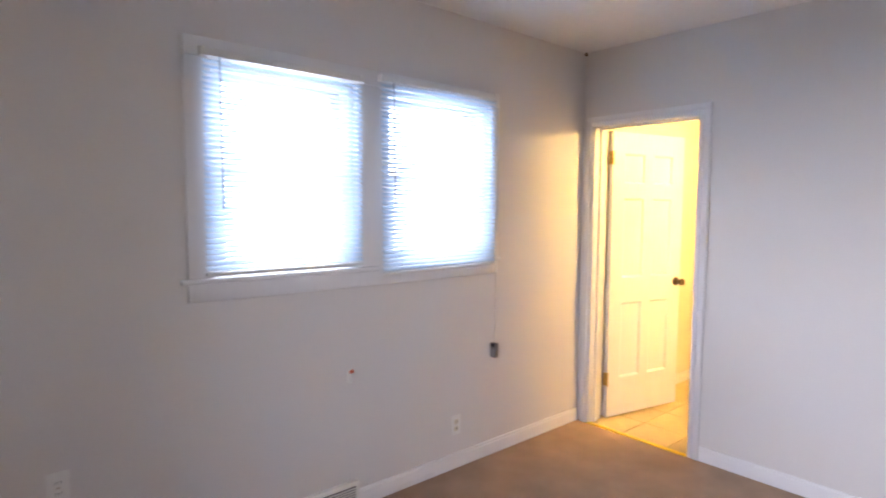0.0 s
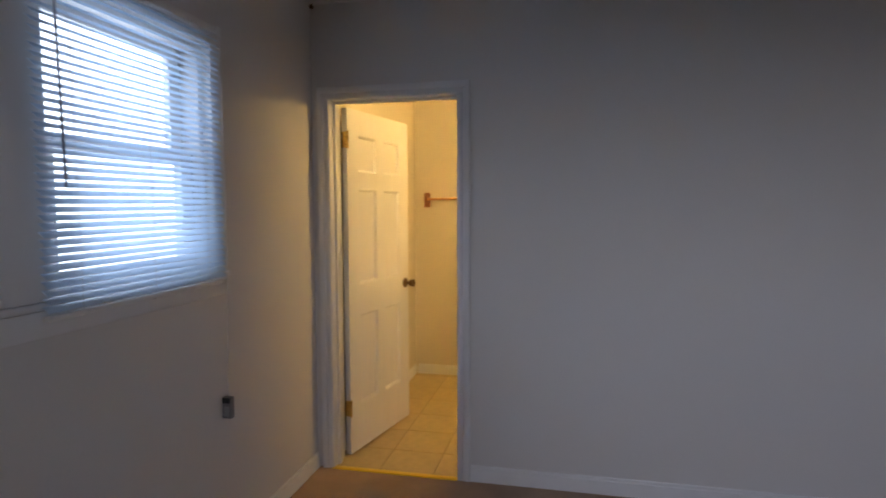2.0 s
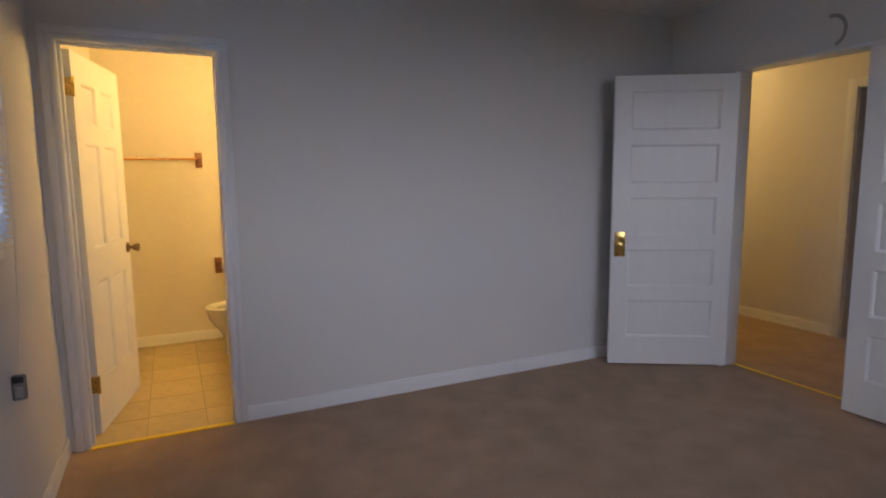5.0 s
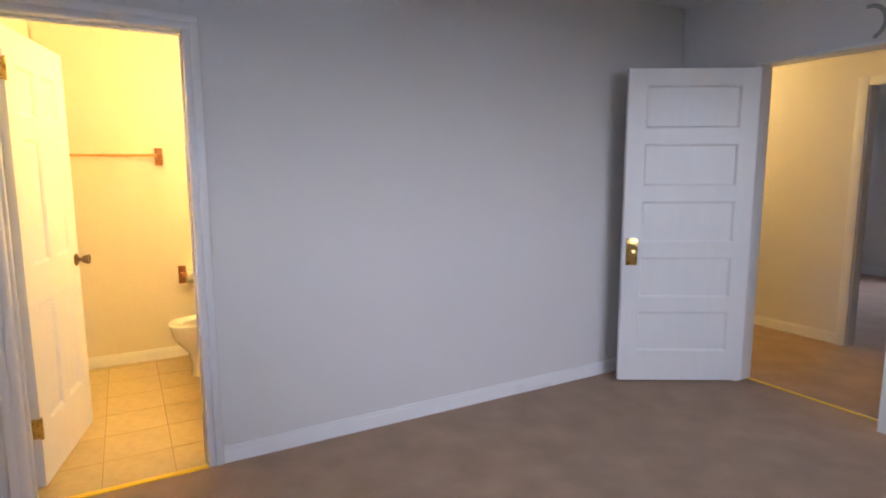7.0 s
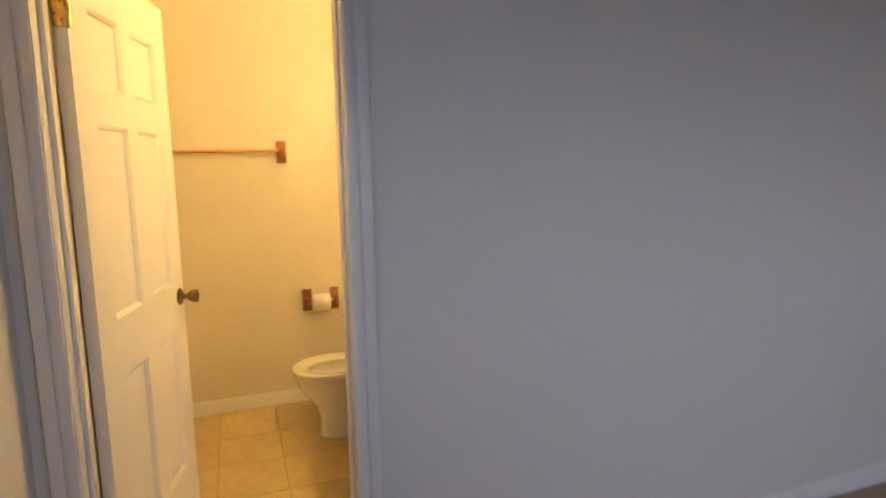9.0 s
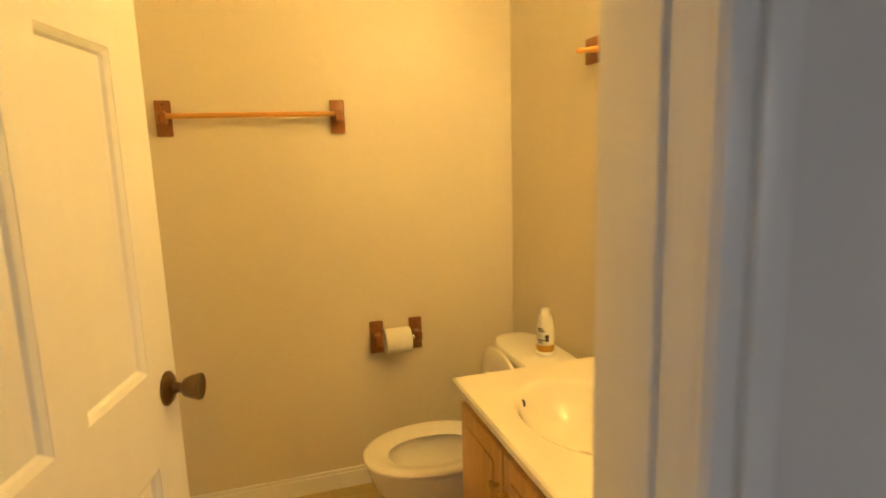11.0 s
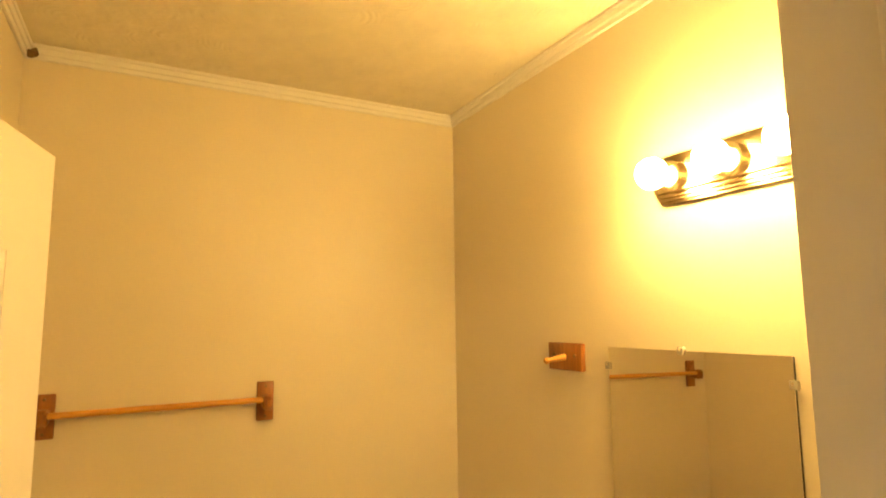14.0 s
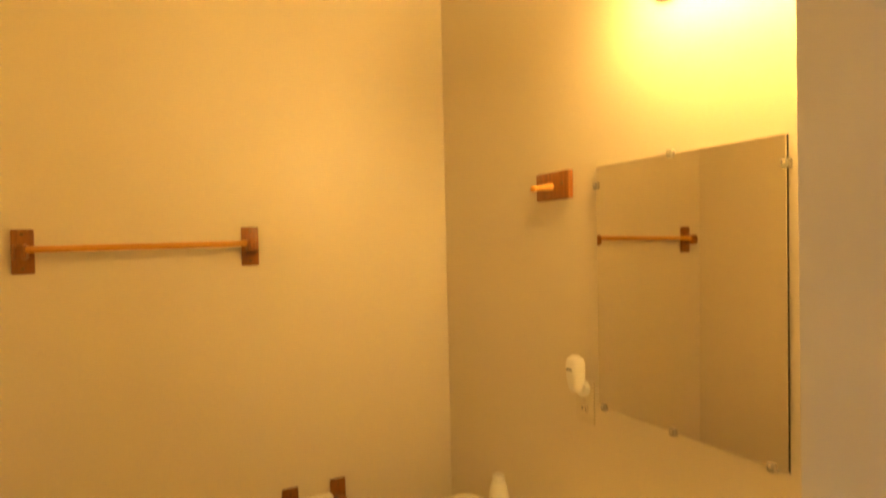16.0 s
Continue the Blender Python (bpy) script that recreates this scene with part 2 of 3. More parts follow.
structure("wall_south", [((0, -4.25, -0.1), (SW[0], -4.12, 2.8)), ((SW[0], -4.25, -0.1), (SW[1], -4.12, SZ[0])),
                         ((SW[0], -4.25, SZ[1]), (SW[1], -4.12, 2.8)), ((SW[1], -4.25, -0.1), (4.06, -4.12, 2.8))], WALL,
          "plain white painted plaster wall with unseen opening added for fill light", "wall")
structure("wall_bath_west", [((0, 0.12, -0.1), (0.06, 1.9, 2.8))], BATHW, "cream painted bathroom wall behind the open door", "wall")
structure("wall_bath_north", [((0, 1.9, -0.1), (1.6, 2.0, 2.8))], BATHW, "cream painted bathroom wall with towel bar", "wall")
structure("wall_bath_east", [((1.5, 0.125, -0.1), (1.6, 1.9, 2.8))], BATHW, "cream painted bathroom wall with mirror", "wall")
structure("wall_bath_south", [((0.822, 0.12, -0.1), (1.5, 0.124, 2.8)), ((0.06, 0.12, 2.05), (0.822, 0.124, 2.8))], BATHW, "cream painted wall beside bathroom door", "wall")
structure("wall_hall_east", [((5.55, -0.51, -0.1), (5.66, 1.6, 2.8)), ((5.55, -1.55, 2.06), (5.66, -0.51, 2.8)), ((5.55, -4.25, -0.1), (5.66, -1.55, 2.8))],
          WALL, "white hallway wall beside an open doorway", "wall")
structure("wall_hall_north", [((4.20, 1.6, -0.1), (9.3, 1.72, 2.8))], WALL, "white wall at the hallway end", "wall")
structure("wall_hall_south", [((4.20, -4.25, -0.1), (9.3, -4.12, 2.8))], WALL, "white wall closing the hallway", "wall")
structure("wall_far_room", [((9.3, -4.25, -0.1), (9.42, -0.35, 2.8)), ((9.3, -0.35, -0.1), (9.42, 0.55, 0.6)), ((9.3, -0.35, 2.0), (9.42, 0.55, 2.8)),
                            ((9.3, 0.55, -0.1), (9.42, 1.72, 2.8))], WALL, "grey-white far room wall with a window", "wall")
structure("ceiling", [((0, -4.12, H), (4.06, 0.0, H + 0.1))], CEIL, "plain white painted bedroom ceiling", "ceiling")
structure("ceiling_bath", [((0, 0.12, HB), (1.6, 1.9, HB + 0.1))], STOMP, "stipple-textured cream bathroom ceiling", "ceiling")
structure("ceiling_hall", [((4.20, -4.12, H), (9.3, 1.6, H + 0.1))], CEIL, "plain white hallway ceiling", "ceiling")
structure("ground", [((-400, -400, -0.9), (400, 400, -0.7))], GRASS, "grass lawn outside the house", "ground")


def molding(name, runs, label, h=0.09, t=0.015, z=0.0):
    """Baseboard runs: (x0, y0, x1, y1) wall footprints of board thickness, with an eased top edge."""
    bm = bmesh.new()
    for x0, y0, x1, y1 in runs:
        box(bm, (x0, y0, z), (x1, y1, z + h * 0.82), 0.002, 1)
        ix, iy = (0.003 if x1 - x0 < 0.03 else 0), (0.003 if y1 - y0 < 0.03 else 0)
        box(bm, (x0 + (0 if x0 < 0.1 else ix), y0 + iy, z + h * 0.8), (x1 - (ix if x0 < 0.1 else 0), y1 - (0 if y1 > -0.1 else iy), z + h), 0.004, 2)
    return tagged(part(name, bm, BASEP), label, "baseboard", "", "structure")


molding("baseboard_west", [(0, -1.83, 0.015, -0.016), (0, -4.12, 0.015, -2.42)], "white painted wooden baseboard along window wall")
molding("baseboard_north", [(0.87, -0.015, 4.06, 0)], "white painted wooden baseboard")
molding("baseboard_east", [(4.045, -0.56, 4.06, -0.015), (4.045, -4.12, 4.06, -2.35)], "white painted wooden baseboard")
molding("baseboard_bath", [(0.08, 1.887, 1.5, 1.9), (0.06, 0.14, 0.072, 1.887), (1.488, 1.08, 1.5, 1.887)], "cream painted bathroom baseboard", 0.085)
molding("baseboard_hall", [(5.535, -0.445, 5.55, 1.6), (4.20, 1.585, 5.535, 1.6)], "white painted hallway baseboard")
molding("baseboard_far_room", [(9.285, -4.1, 9.3, 1.6)], "white painted baseboard in the far room", 0.14)

crown = bmesh.new()
for d, a, b in ((0.010, 0.045, 0.0), (0.016, 0.030, 0.0), (0.022, 0.012, 0.0)):
    box(crown, (0.06, 1.9 - d, HB - a), (1.5 - d, 1.9, HB - b), 0.002, 1)
    box(crown, (1.5 - d, 0.124, HB - a), (1.5, 1.9, HB - b), 0.002, 1)
    box(crown, (0.06, 0.124, HB - a), (0.06 + d, 1.9 - d, HB - b), 0.002, 1)
tagged(part("trim_crown", crown, TRIM), "narrow stepped cream ceiling trim", "trim", "", "structure")


# ---- doors ----
def casing(name, x0, x1, top, w, m, label, sides="lrt"):
    """Moulded casing boards round an opening from x0 to x1, standing proud of the plane y = 0 towards -y."""
    root = thing(name, m, label, "door casing", "", "structure")
    for side in sides:
        bm = bmesh.new()
        for k, (a, b, d) in enumerate(((0.0, 1.0, 0.012), (0.06, 0.42, 0.017), (0.5, 0.98, 0.021))):
            if side == "l":
                box(bm, (x0 - w * b, -d, 0), (x0 - w * a, 0, top + w * a), 0.003)
            elif side == "r":
                box(bm, (x1 + w * a, -d, 0), (x1 + w * b, 0, top + w * a), 0.003)
            else:
                box(bm, (x0 - w * b, -d, top + w * a), (x1 + w * b, 0, top + w * b), 0.003)
        part("casing_board", bm, TRIM, root)
    return root


casing("trim_bath_door", 0.102, 0.80, 2.03, 0.068, pose(0, 0, 0), "white moulded casing round bathroom doorway")
jam = thing("door_jamb", pose(0, 0, 0), "white painted bathroom door jamb with stop", "door jamb", "", "structure")
part("jamb_side", boxed((0.082, -0.001, 0), (0.102, 0.140, 2.05), 0.002), TRIM, jam)
part("jamb_side", boxed((0.80, -0.001, 0), (0.82, 0.140, 2.05), 0.002), TRIM, jam)
part("jamb_head", boxed((0.102, -0.001, 2.03), (0.80, 0.140, 2.05), 0.002), TRIM, jam)
part("door_stop", boxed((0.793, 0.04, 0), (0.80, 0.078, 2.03), 0.002), TRIM, jam)
part("door_stop", boxed((0.102, 0.04, 0), (0.115, 0.078, 2.03), 0.002), TRIM, jam)
part("door_stop", boxed((0.115, 0.04, 2.017), (0.793, 0.078, 2.03), 0.002), TRIM, jam)
jam2 = thing("door_jamb", pose(0, 0, 0), "white painted hall doorway jamb", "door jamb", "", "structure")
part("jamb_side", boxed((4.050, -0.57, 0), (4.21, -0.546, 2.085), 0.003), TRIM, jam2)
part("jamb_side", boxed((4.050, -1.499, 0), (4.21, -1.475, 2.085), 0.003), TRIM, jam2)
part("jamb_head", boxed((4.050, -1.475, 2.066), (4.21, -0.57, 2.084), 0.003), TRIM, jam2)
far_trim = thing("trim_far_doorway", pose(0, 0, 0), "white casing of the doorway across the hall", "door casing", "", "structure")
part("casing_board", boxed((5.53, -0.52, 0), (5.549, -0.445, 2.12), 0.004), TRIM, far_trim)
part("casing_board", boxed((5.53, -1.62, 0), (5.549, -1.545, 2.12), 0.004), TRIM, far_trim)
part("casing_board", boxed((5.53, -1.545, 2.05), (5.549, -0.52, 2.12), 0.004), TRIM, far_trim)
part("jamb_side", boxed((5.551, -0.53, 0), (5.66, -0.511, 2.05), 0.003), TRIM, far_trim)
STR = "thin yellow metal carpet edging strip on floor"
for lo, hi in (((0.09, -0.022, 0.0), (0.80, 0.012, 0.007)), ((4.168, -1.475, 0.0), (4.190, -0.57, 0.006))):
    tagged(part("threshold_strip", boxed(lo, hi, 0.002), YELLOW), STR, "threshold", "thresholds")


def panel_door(name, w, h, t, panels, label, m):
    """Panelled leaf: local x from the hinge, y through the thickness, z up. Panels: (x0, x1, z0, z1), recessed on both faces."""
    root = thing(name, m, label, "door")
    xs = sorted({0, w, *[v for p in panels for v in p[:2]]})
    zs = sorted({0, h, *[v for p in panels for v in p[2:]]})
    bm = bmesh.new()
    for xa, xb in zip(xs, xs[1:]):
        for za, zb in zip(zs, zs[1:]):
            if not any(p[0] <= xa and xb <= p[1] and p[2] <= za and zb <= p[3] for p in panels):
                box(bm, (xa, 0, za), (xb, t, zb))
    bmesh.ops.remove_doubles(bm, verts=bm.verts[:], dist=1e-5)
    inner = [f for f in bm.faces if sum(g.calc_center_median() == f.calc_center_median() for g in f.verts[0].link_faces) > 1]
    if inner:
        bmesh.ops.delete(bm, geom=inner, context="FACES_ONLY")
    part("leaf", bm, DOORP, root, smooth=False)
    for x0, x1, z0, z1 in panels:
        pb = bmesh.new()
        for face, s in ((0.0, 1), (t, -1)):
            ring = lambda g, d: [(x0 + g, face + s * d, z0 + g), (x1 - g, face + s * d, z0 + g), (x1 - g, face + s * d, z1 - g), (x0 + g, face + s * d, z1 - g)]
            loft(pb, [ring(0.0, 0.001), ring(0.010, 0.006), ring(0.014, 0.012), ring(0.030, 0.012)], False)
            vs = [pb.verts.new(p) for p in ring(0.030, 0.0122)]
            pb.faces.new(vs)
        part("door_panel", pb, DOORP, root, smooth=False)
    return root


def knob_shape(m, r=0.026, reach=0.062):
    bm = bmesh.new()
    return lathe(bm, [(0.001, 0.0), (0.033, 0.0), (0.033, 0.004), (0.026, 0.010), (0.013, 0.014), (0.010, 0.020), (0.0095, reach * 0.45), (r * 0.68, reach * 0.55),
                      (r * 0.86, reach * 0.75), (r, reach * 0.98), (r * 0.96, reach + 0.003), (r * 0.80, reach + 0.001), (0.001, reach - 0.001)], m, 28)


# six-panel bathroom door, swung into the bathroom
BW = 0.718
six = [(x0, x1, z0, z1) for x0, x1 in ((0.115, 0.315), (0.40, 0.60)) for z0, z1 in ((0.27, 0.81), (0.99, 1.55), (1.65, 1.86))]
bd = panel_door("bathroom_door", BW, 2.005, 0.035, six, "white six-panel wooden door standing open into bathroom", pose(0.138, 0.150, 0.012, 0, 0, 77.6))
part("door_knob", knob_shape(pose(BW - 0.048, 0.0, 0.935, 90, 0, 0)), BRONZE, bd, "dark bronze round knob")
part("door_knob", knob_shape(pose(BW - 0.048, 0.035, 0.935, -90, 0, 0)), BRONZE, bd, "dark bronze round knob")
part("latch_plate", boxed((BW, 0.006, 0.885), (BW + 0.0015, 0.029, 0.945)), BRASS, bd)
for z in (0.23, 1.78):
    hb = boxed((-0.012, -0.004, z), (-0.0015, 0.030, z + 0.09), 0.001)
    rod(hb, (-0.006, -0.007, z - 0.004), (-0.006, -0.007, z + 0.094), 0.006)
    hinge = part("hinge", hb, BRASS, bd, "worn brass hinge")
    for dy, dz in ((0.006, 0.016), (0.022, 0.030), (0.006, 0.060), (0.022, 0.074)):
        part("screw", rod(bmesh.new(), (-0.0118, dy, z + dz), (-0.0132, dy, z + dz), 0.0034, 10), BRONZE, hinge)

# five-panel doors of the hall side
five = [(0.112, 0.708, 0.20 + 0.366 * k, 0.20 + 0.366 * k + 0.268) for k in range(5)]
ang = math.degrees(math.atan2(0.425, -0.722))
ed = panel_door("bedroom_door", 0.822, 2.034, 0.036, five, "white five-panel wooden door standing open against the wall", pose(4.083, -0.560, 0.015, 0, 0, ang))


def brass_set(root, x, z, y, s):
    part("door_plate", boxed((x - 0.037, y, z - 0.088), (x + 0.037, y + s * 0.003, z + 0.088), 0.001), BRASS, root, "polished brass backplate")
    part("door_knob", knob_shape(pose(x, y + s * 0.003, z + 0.02, -90 * s, 0, 0), 0.026, 0.05), BRASS, root, "brass knob")


brass_set(ed, 0.822 - 0.058, 0.872, 0.036, 1)
brass_set(ed, 0.822 - 0.058, 0.872, 0.0, -1)
cd = panel_door("closet_door", 0.81, 2.03, 0.036, five, "white five-panel wooden door standing beside hall doorway", pose(4.036, -2.235, 0.015, 0, 0, 91.0))
for z in (0.25, 1.02, 1.78):
    part("hinge", rod(bmesh.new(), (-0.004, -0.006, z), (-0.004, -0.006, z + 0.09), 0.006), BRASS, ed, "worn brass hinge")


# ---- windows ----
wt = thing("trim_window", pose(0, 0, 0), "white painted wooden window casing with sill and apron", "window casing", "", "structure")
for y0, y1 in ((-2.61, W1[0]), (W1[1], W2[0]), (W2[1], -0.855)):
    part("casing_board", boxed((0, y0, WZ[0]), (0.018, y1, WZ[1]), 0.003), TRIM, wt)
part("casing_board", boxed((0, -2.61, WZ[1]), (0.018, -0.855, 2.145), 0.003), TRIM, wt)
part("window_sill", boxed((-0.05, -2.635, 1.178), (0.024, -0.835, 1.199), 0.005), TRIM, wt)
part("apron", boxed((0, -2.61, 1.105), (0.016, -0.855, 1.177), 0.004), TRIM, wt)


def window(name, y0, y1, label):
    root = thing(name, pose(0, 0, 0), label, "window", "", "structure")
    z0, z1, mid = WZ[0], WZ[1], 1.635
    fb = bmesh.new()
    box(fb, (-0.14, y0, z0), (-0.02, y0 + 0.028, z1), 0.002)
    box(fb, (-0.14, y1 - 0.028, z0), (-0.02, y1, z1), 0.002)
    box(fb, (-0.14, y0 + 0.028, z1 - 0.028), (-0.02, y1 - 0.028, z1), 0.002)
    box(fb, (-0.16, y0 + 0.028, z0), (-0.05, y1 - 0.028, z0 + 0.015), 0.002)
    part("window_frame", fb, TRIM, root)
    for nm, x, za, zb in (("upper_sash", -0.11, mid - 0.018, z1 - 0.024), ("lower_sash", -0.07, z0 + 0.017, mid + 0.02)):
        a, b = y0 + 0.031, y1 - 0.031
        sb = bmesh.new()
        for lo, hi in (((a, za), (a + 0.058, zb)), ((b - 0.058, za), (b, zb)), ((a + 0.058, za), (b - 0.058, za + 0.038)), ((a + 0.058, zb - 0.038), (b - 0.058, zb))):
            box(sb, (x - 0.016, lo[0], lo[1]), (x + 0.016, hi[0], hi[1]), 0.003)
        s = part(nm, sb, TRIM, root)
        g = part("pane", boxed((x - 0.002, a + 0.058, za + 0.038), (x + 0.002, b - 0.058, zb - 0.038)), GLASS, s)
        g.visible_shadow = False


window("window_1", *W1, "white double-hung sash window behind mini blind")
window("window_2", *W2, "white double-hung sash window behind mini blind")


def slat_mesh(width, depth=0.0255):
    bm = bmesh.new()
    prof = []
    for k in range(5):
        u = (k / 4 - 0.5) * depth
        prof.append((u, 0.0022 * (1 - (2 * u / depth) ** 2)))
    ring = [(u, v + 0.0007) for u, v in prof] + [(u, v) for u, v in reversed(prof)]
    loft(bm, [[(u, y, v) for u, v in ring] for y in (0.0, width)])
    me = bpy.data.meshes.new("slat")
    bmesh.ops.recalc_face_normals(bm, faces=bm.faces[:])
    bm.to_mesh(me)
    bm.free()
    me.materials.append(SLATM)
    return me


def blind(y0, y1, top, bottom, lean, label, x=0.034, tilt=38):
    """Mini blind hung in front of the casing; lean: degrees by which it hangs out of level."""
    w = y1 - y0
    root = thing("window_blind", pose(x, y0, top, lean, 0, 0), label, "window blind", "mini blinds")
    part("headrail", boxed((-0.014, 0, -0.028), (0.014, w, 0), 0.003), PLASTIC, root)
    for f in (0.06, 0.94):
        part("hanging_bracket", boxed((0.019 - x, w * f - 0.012, -0.03), (-0.0145, w * f + 0.012, 0.002), 0.001), PLASTIC, root)
    part("end_bracket", boxed((-0.016, -0.006, -0.03), (0.017, 0.016, 0.004), 0.002), PLASTIC, root, "white plastic end bracket")
    part("end_bracket", boxed((-0.016, w - 0.016, -0.03), (0.017, w + 0.006, 0.004), 0.002), PLASTIC, root, "white plastic end bracket")
    drop = top - bottom
    part("bottom_rail", boxed((-0.012, 0.002, -drop), (0.013, w - 0.002, -drop + 0.016), 0.004), PLASTIC, root)
    me = slat_mesh(w - 0.008)
    n = int((drop - 0.052) / 0.0215)
    rng = random.Random(round(w * 1000))
    for k in range(n):
        s = new("slat", me)
        s.parent = root
        z = -0.036 - (drop - 0.056) * (k + 0.5) / n
        s.matrix_basis = pose(rng.uniform(-0.0008, 0.0008), 0.004, z, rng.uniform(-0.10, 0.10), tilt + rng.uniform(-1.0, 1.0), 0)
    for f in (0.14, 0.5, 0.86):
        cb = bmesh.new()
        for dx in (-0.0115, 0.0125):
            rod(cb, (dx, w * f, -drop + 0.01), (dx, w * f, -0.026), 0.0008, 5)
        part("ladder_cord", cb, CORD, root)
        part("rail_clip", boxed((-0.013, w * f - 0.008, -drop - 0.002), (0.015, w * f + 0.008, -drop + 0.005), 0.001), PLASTIC, root)
    return root


b1 = blind(-2.55, -1.815, 2.098, 1.210, 0.0, "white vinyl mini blind lowered over the window", 0.037)
b2 = blind(-1.715, -0.918, 2.122, 1.150, 0.7, "white vinyl mini blind hanging slightly askew over the sill", 0.040)
for r in (b1, b2):
    part("tilt_wand", rod(bmesh.new(), (0.020, 0.070, -0.62), (0.018, 0.066, -0.03), 0.0036, 6), WAND, r, "dark grey tilt wand")
lc = bpy.data.curves.new("lift_cord", "CURVE")
lc.dimensions, lc.bevel_depth = "3D", 0.0012
sp = lc.splines.new("BEZIER")
sp.bezier_points.add(2)
for p, c in zip(sp.bezier_points, ((0.060, -0.925, 2.10), (0.056, -0.915, 1.15), (0.022, -0.882, 0.69))):
    p.co, p.handle_left_type, p.handle_right_type = c, "AUTO", "AUTO"
lc.materials.append(CORD)
tagged(new("lift_cord", lc), "thin white pull cord hanging below the blind", "cord")

# far room window with its blind
fw = thing("window_3", pose(0, 0, 0), "white framed window of the room across the hall", "window", "", "structure")
fb = bmesh.new()
for lo, hi in (((9.285, -0.42, 0.6), (9.30, -0.35, 2.07)), ((9.285, 0.55, 0.6), (9.30, 0.62, 2.07)), ((9.285, -0.35, 2.0), (9.30, 0.55, 2.07))):
    box(fb, lo, hi, 0.003)
part("window_frame", fb, TRIM, fw)
part("window_sill", boxed((9.24, -0.46, 0.565), (9.32, 0.66, 0.599), 0.004), TRIM, fw)
part("meeting_rail", boxed((9.36, -0.35, 1.29), (9.39, 0.55, 1.33), 0.003), TRIM, fw)
gl = part("pane", boxed((9.372, -0.35, 0.6), (9.376, 0.55, 2.0)), GLASS, fw)
gl.visible_shadow = False
fbl = thing("window_blind", pose(9.27, -0.34, 1.99), "white mini blind in the far room window", "window blind", "mini blinds")
part("headrail", boxed((-0.014, 0, -0.03), (0.012, 0.88, 0), 0.003), PLASTIC, fbl)
fme = slat_mesh(0.87)
for k in range(50):
    s = new("slat", fme)
    s.parent = fbl
    s.matrix_basis = pose(0, 0.005, -0.045 - 0.0265 * k, 0, -40, 0)
part("bottom_rail", boxed((-0.012, 0.002, -1.39), (0.012, 0.878, -1.375), 0.003), PLASTIC, fbl)


# ---- bedroom small things ----
def outlet(m, label, mat=IVORY, socket=IVORY):
    """Duplex outlet: local x right, y out of the wall, z up."""
    root = thing("wall_outlet", m, label, "outlet", "outlets")
    part("cover_plate", boxed((-0.035, 0, -0.057), (0.035, 0.005, 0.057), 0.002), mat, root)
    for z in (-0.02, 0.02):
        s = part("socket", boxed((-0.014, 0.005, z - 0.013), (0.014, 0.0075, z + 0.013), 0.003), socket, root)
        for dx in (-0.006, 0.006):
            part("slot", boxed((dx - 0.0012, 0.0076, z - 0.004), (dx + 0.0012, 0.0079, z + 0.005)), SLOT, s)
    part("screw", rod(bmesh.new(), (0, 0.005, 0), (0, 0.0065, 0), 0.003), CHROME, root)
    return root


outlet(pose(0.0, -1.17, 0.25, 0, 0, -90), "white outlet plate with ivory sockets above baseboard", PLASTIC)
outlet(pose(0.0, -3.06, 0.50, 0, 0, -90), "white duplex outlet below the window wall", PLASTIC, PLASTIC)
jb = thing("phone_jack", pose(0.0, -0.882, 0.645), "small grey surface-mounted cable box on wall", "phone jack")
part("box_body", boxed((0.001, -0.013, -0.046), (0.042, 0.013, 0.042), 0.004), GREYP, jb)
part("terminal_strip", boxed((0.005, -0.0155, 0.018), (0.038, -0.0125, 0.040), 0.001), SLOT, jb, "dark terminal strip")
part("box_label", boxed((0.010, -0.0142, -0.036), (0.034, -0.0128, 0.004)), SCUFF, jb)
cc = thing("capped_wire", pose(0.0, -1.877, 0.69), "capped wire stub with white sleeve on wall", "wire stub")
part("sleeve", lathe(bmesh.new(), [(0.011, -0.04), (0.014, -0.032), (0.015, 0.012), (0.011, 0.020)], pose(0.016, 0, -0.01), 16), PLASTIC, cc)
part("wire_cap", lathe(bmesh.new(), [(0.008, 0), (0.010, 0.004), (0.009, 0.022), (0.003, 0.03)], pose(0.018, 0, 0.004, 0, 65, 0), 12), REDC, cc, "red wire cap")
vr = thing("floor_register", pose(0.0, -2.41, 0.0), "white metal baseboard heating register", "heating register")
part("housing", boxed((0, 0, 0), (0.028, 0.575, 0.145), 0.004), PLASTIC, vr)
part("louver_frame", boxed((0.028, 0.02, 0.02), (0.031, 0.555, 0.125), 0.001), GREYP, vr)
lv = boxed((-0.0008, 0.0, -0.006), (0.0008, 0.53, 0.006))
first = part("louver", lv, PLASTIC, vr, smooth=False)
first.matrix_basis = pose(0.034, 0.0225, 0.03, 0, 35, 0)
for k in range(1, 8):
    o = new("louver", first.data)
    o.parent = vr
    o.matrix_basis = pose(0.034, 0.0225, 0.03 + 0.0122 * k, 0, 35, 0)
ds = bmesh.new()
for k in range(14):
    lathe(ds, [(0.004, 0), (0.0065, 0.0022), (0.004, 0.0044)], pose(3.50, -0.016 - 0.0046 * k, 0.05, 90, 0, 0), 10)
dst = thing("door_stop_spring", pose(0, 0, 0), "small spring door stop on baseboard", "door stop")
part("spring", ds, CHROME, dst)
part("rubber_tip", lathe(bmesh.new(), [(0.007, 0), (0.008, 0.004), (0.008, 0.014), (0.005, 0.017)], pose(3.50, -0.080, 0.05, 90, 0, 0), 12), PLASTIC, dst)
arc = bmesh.new()
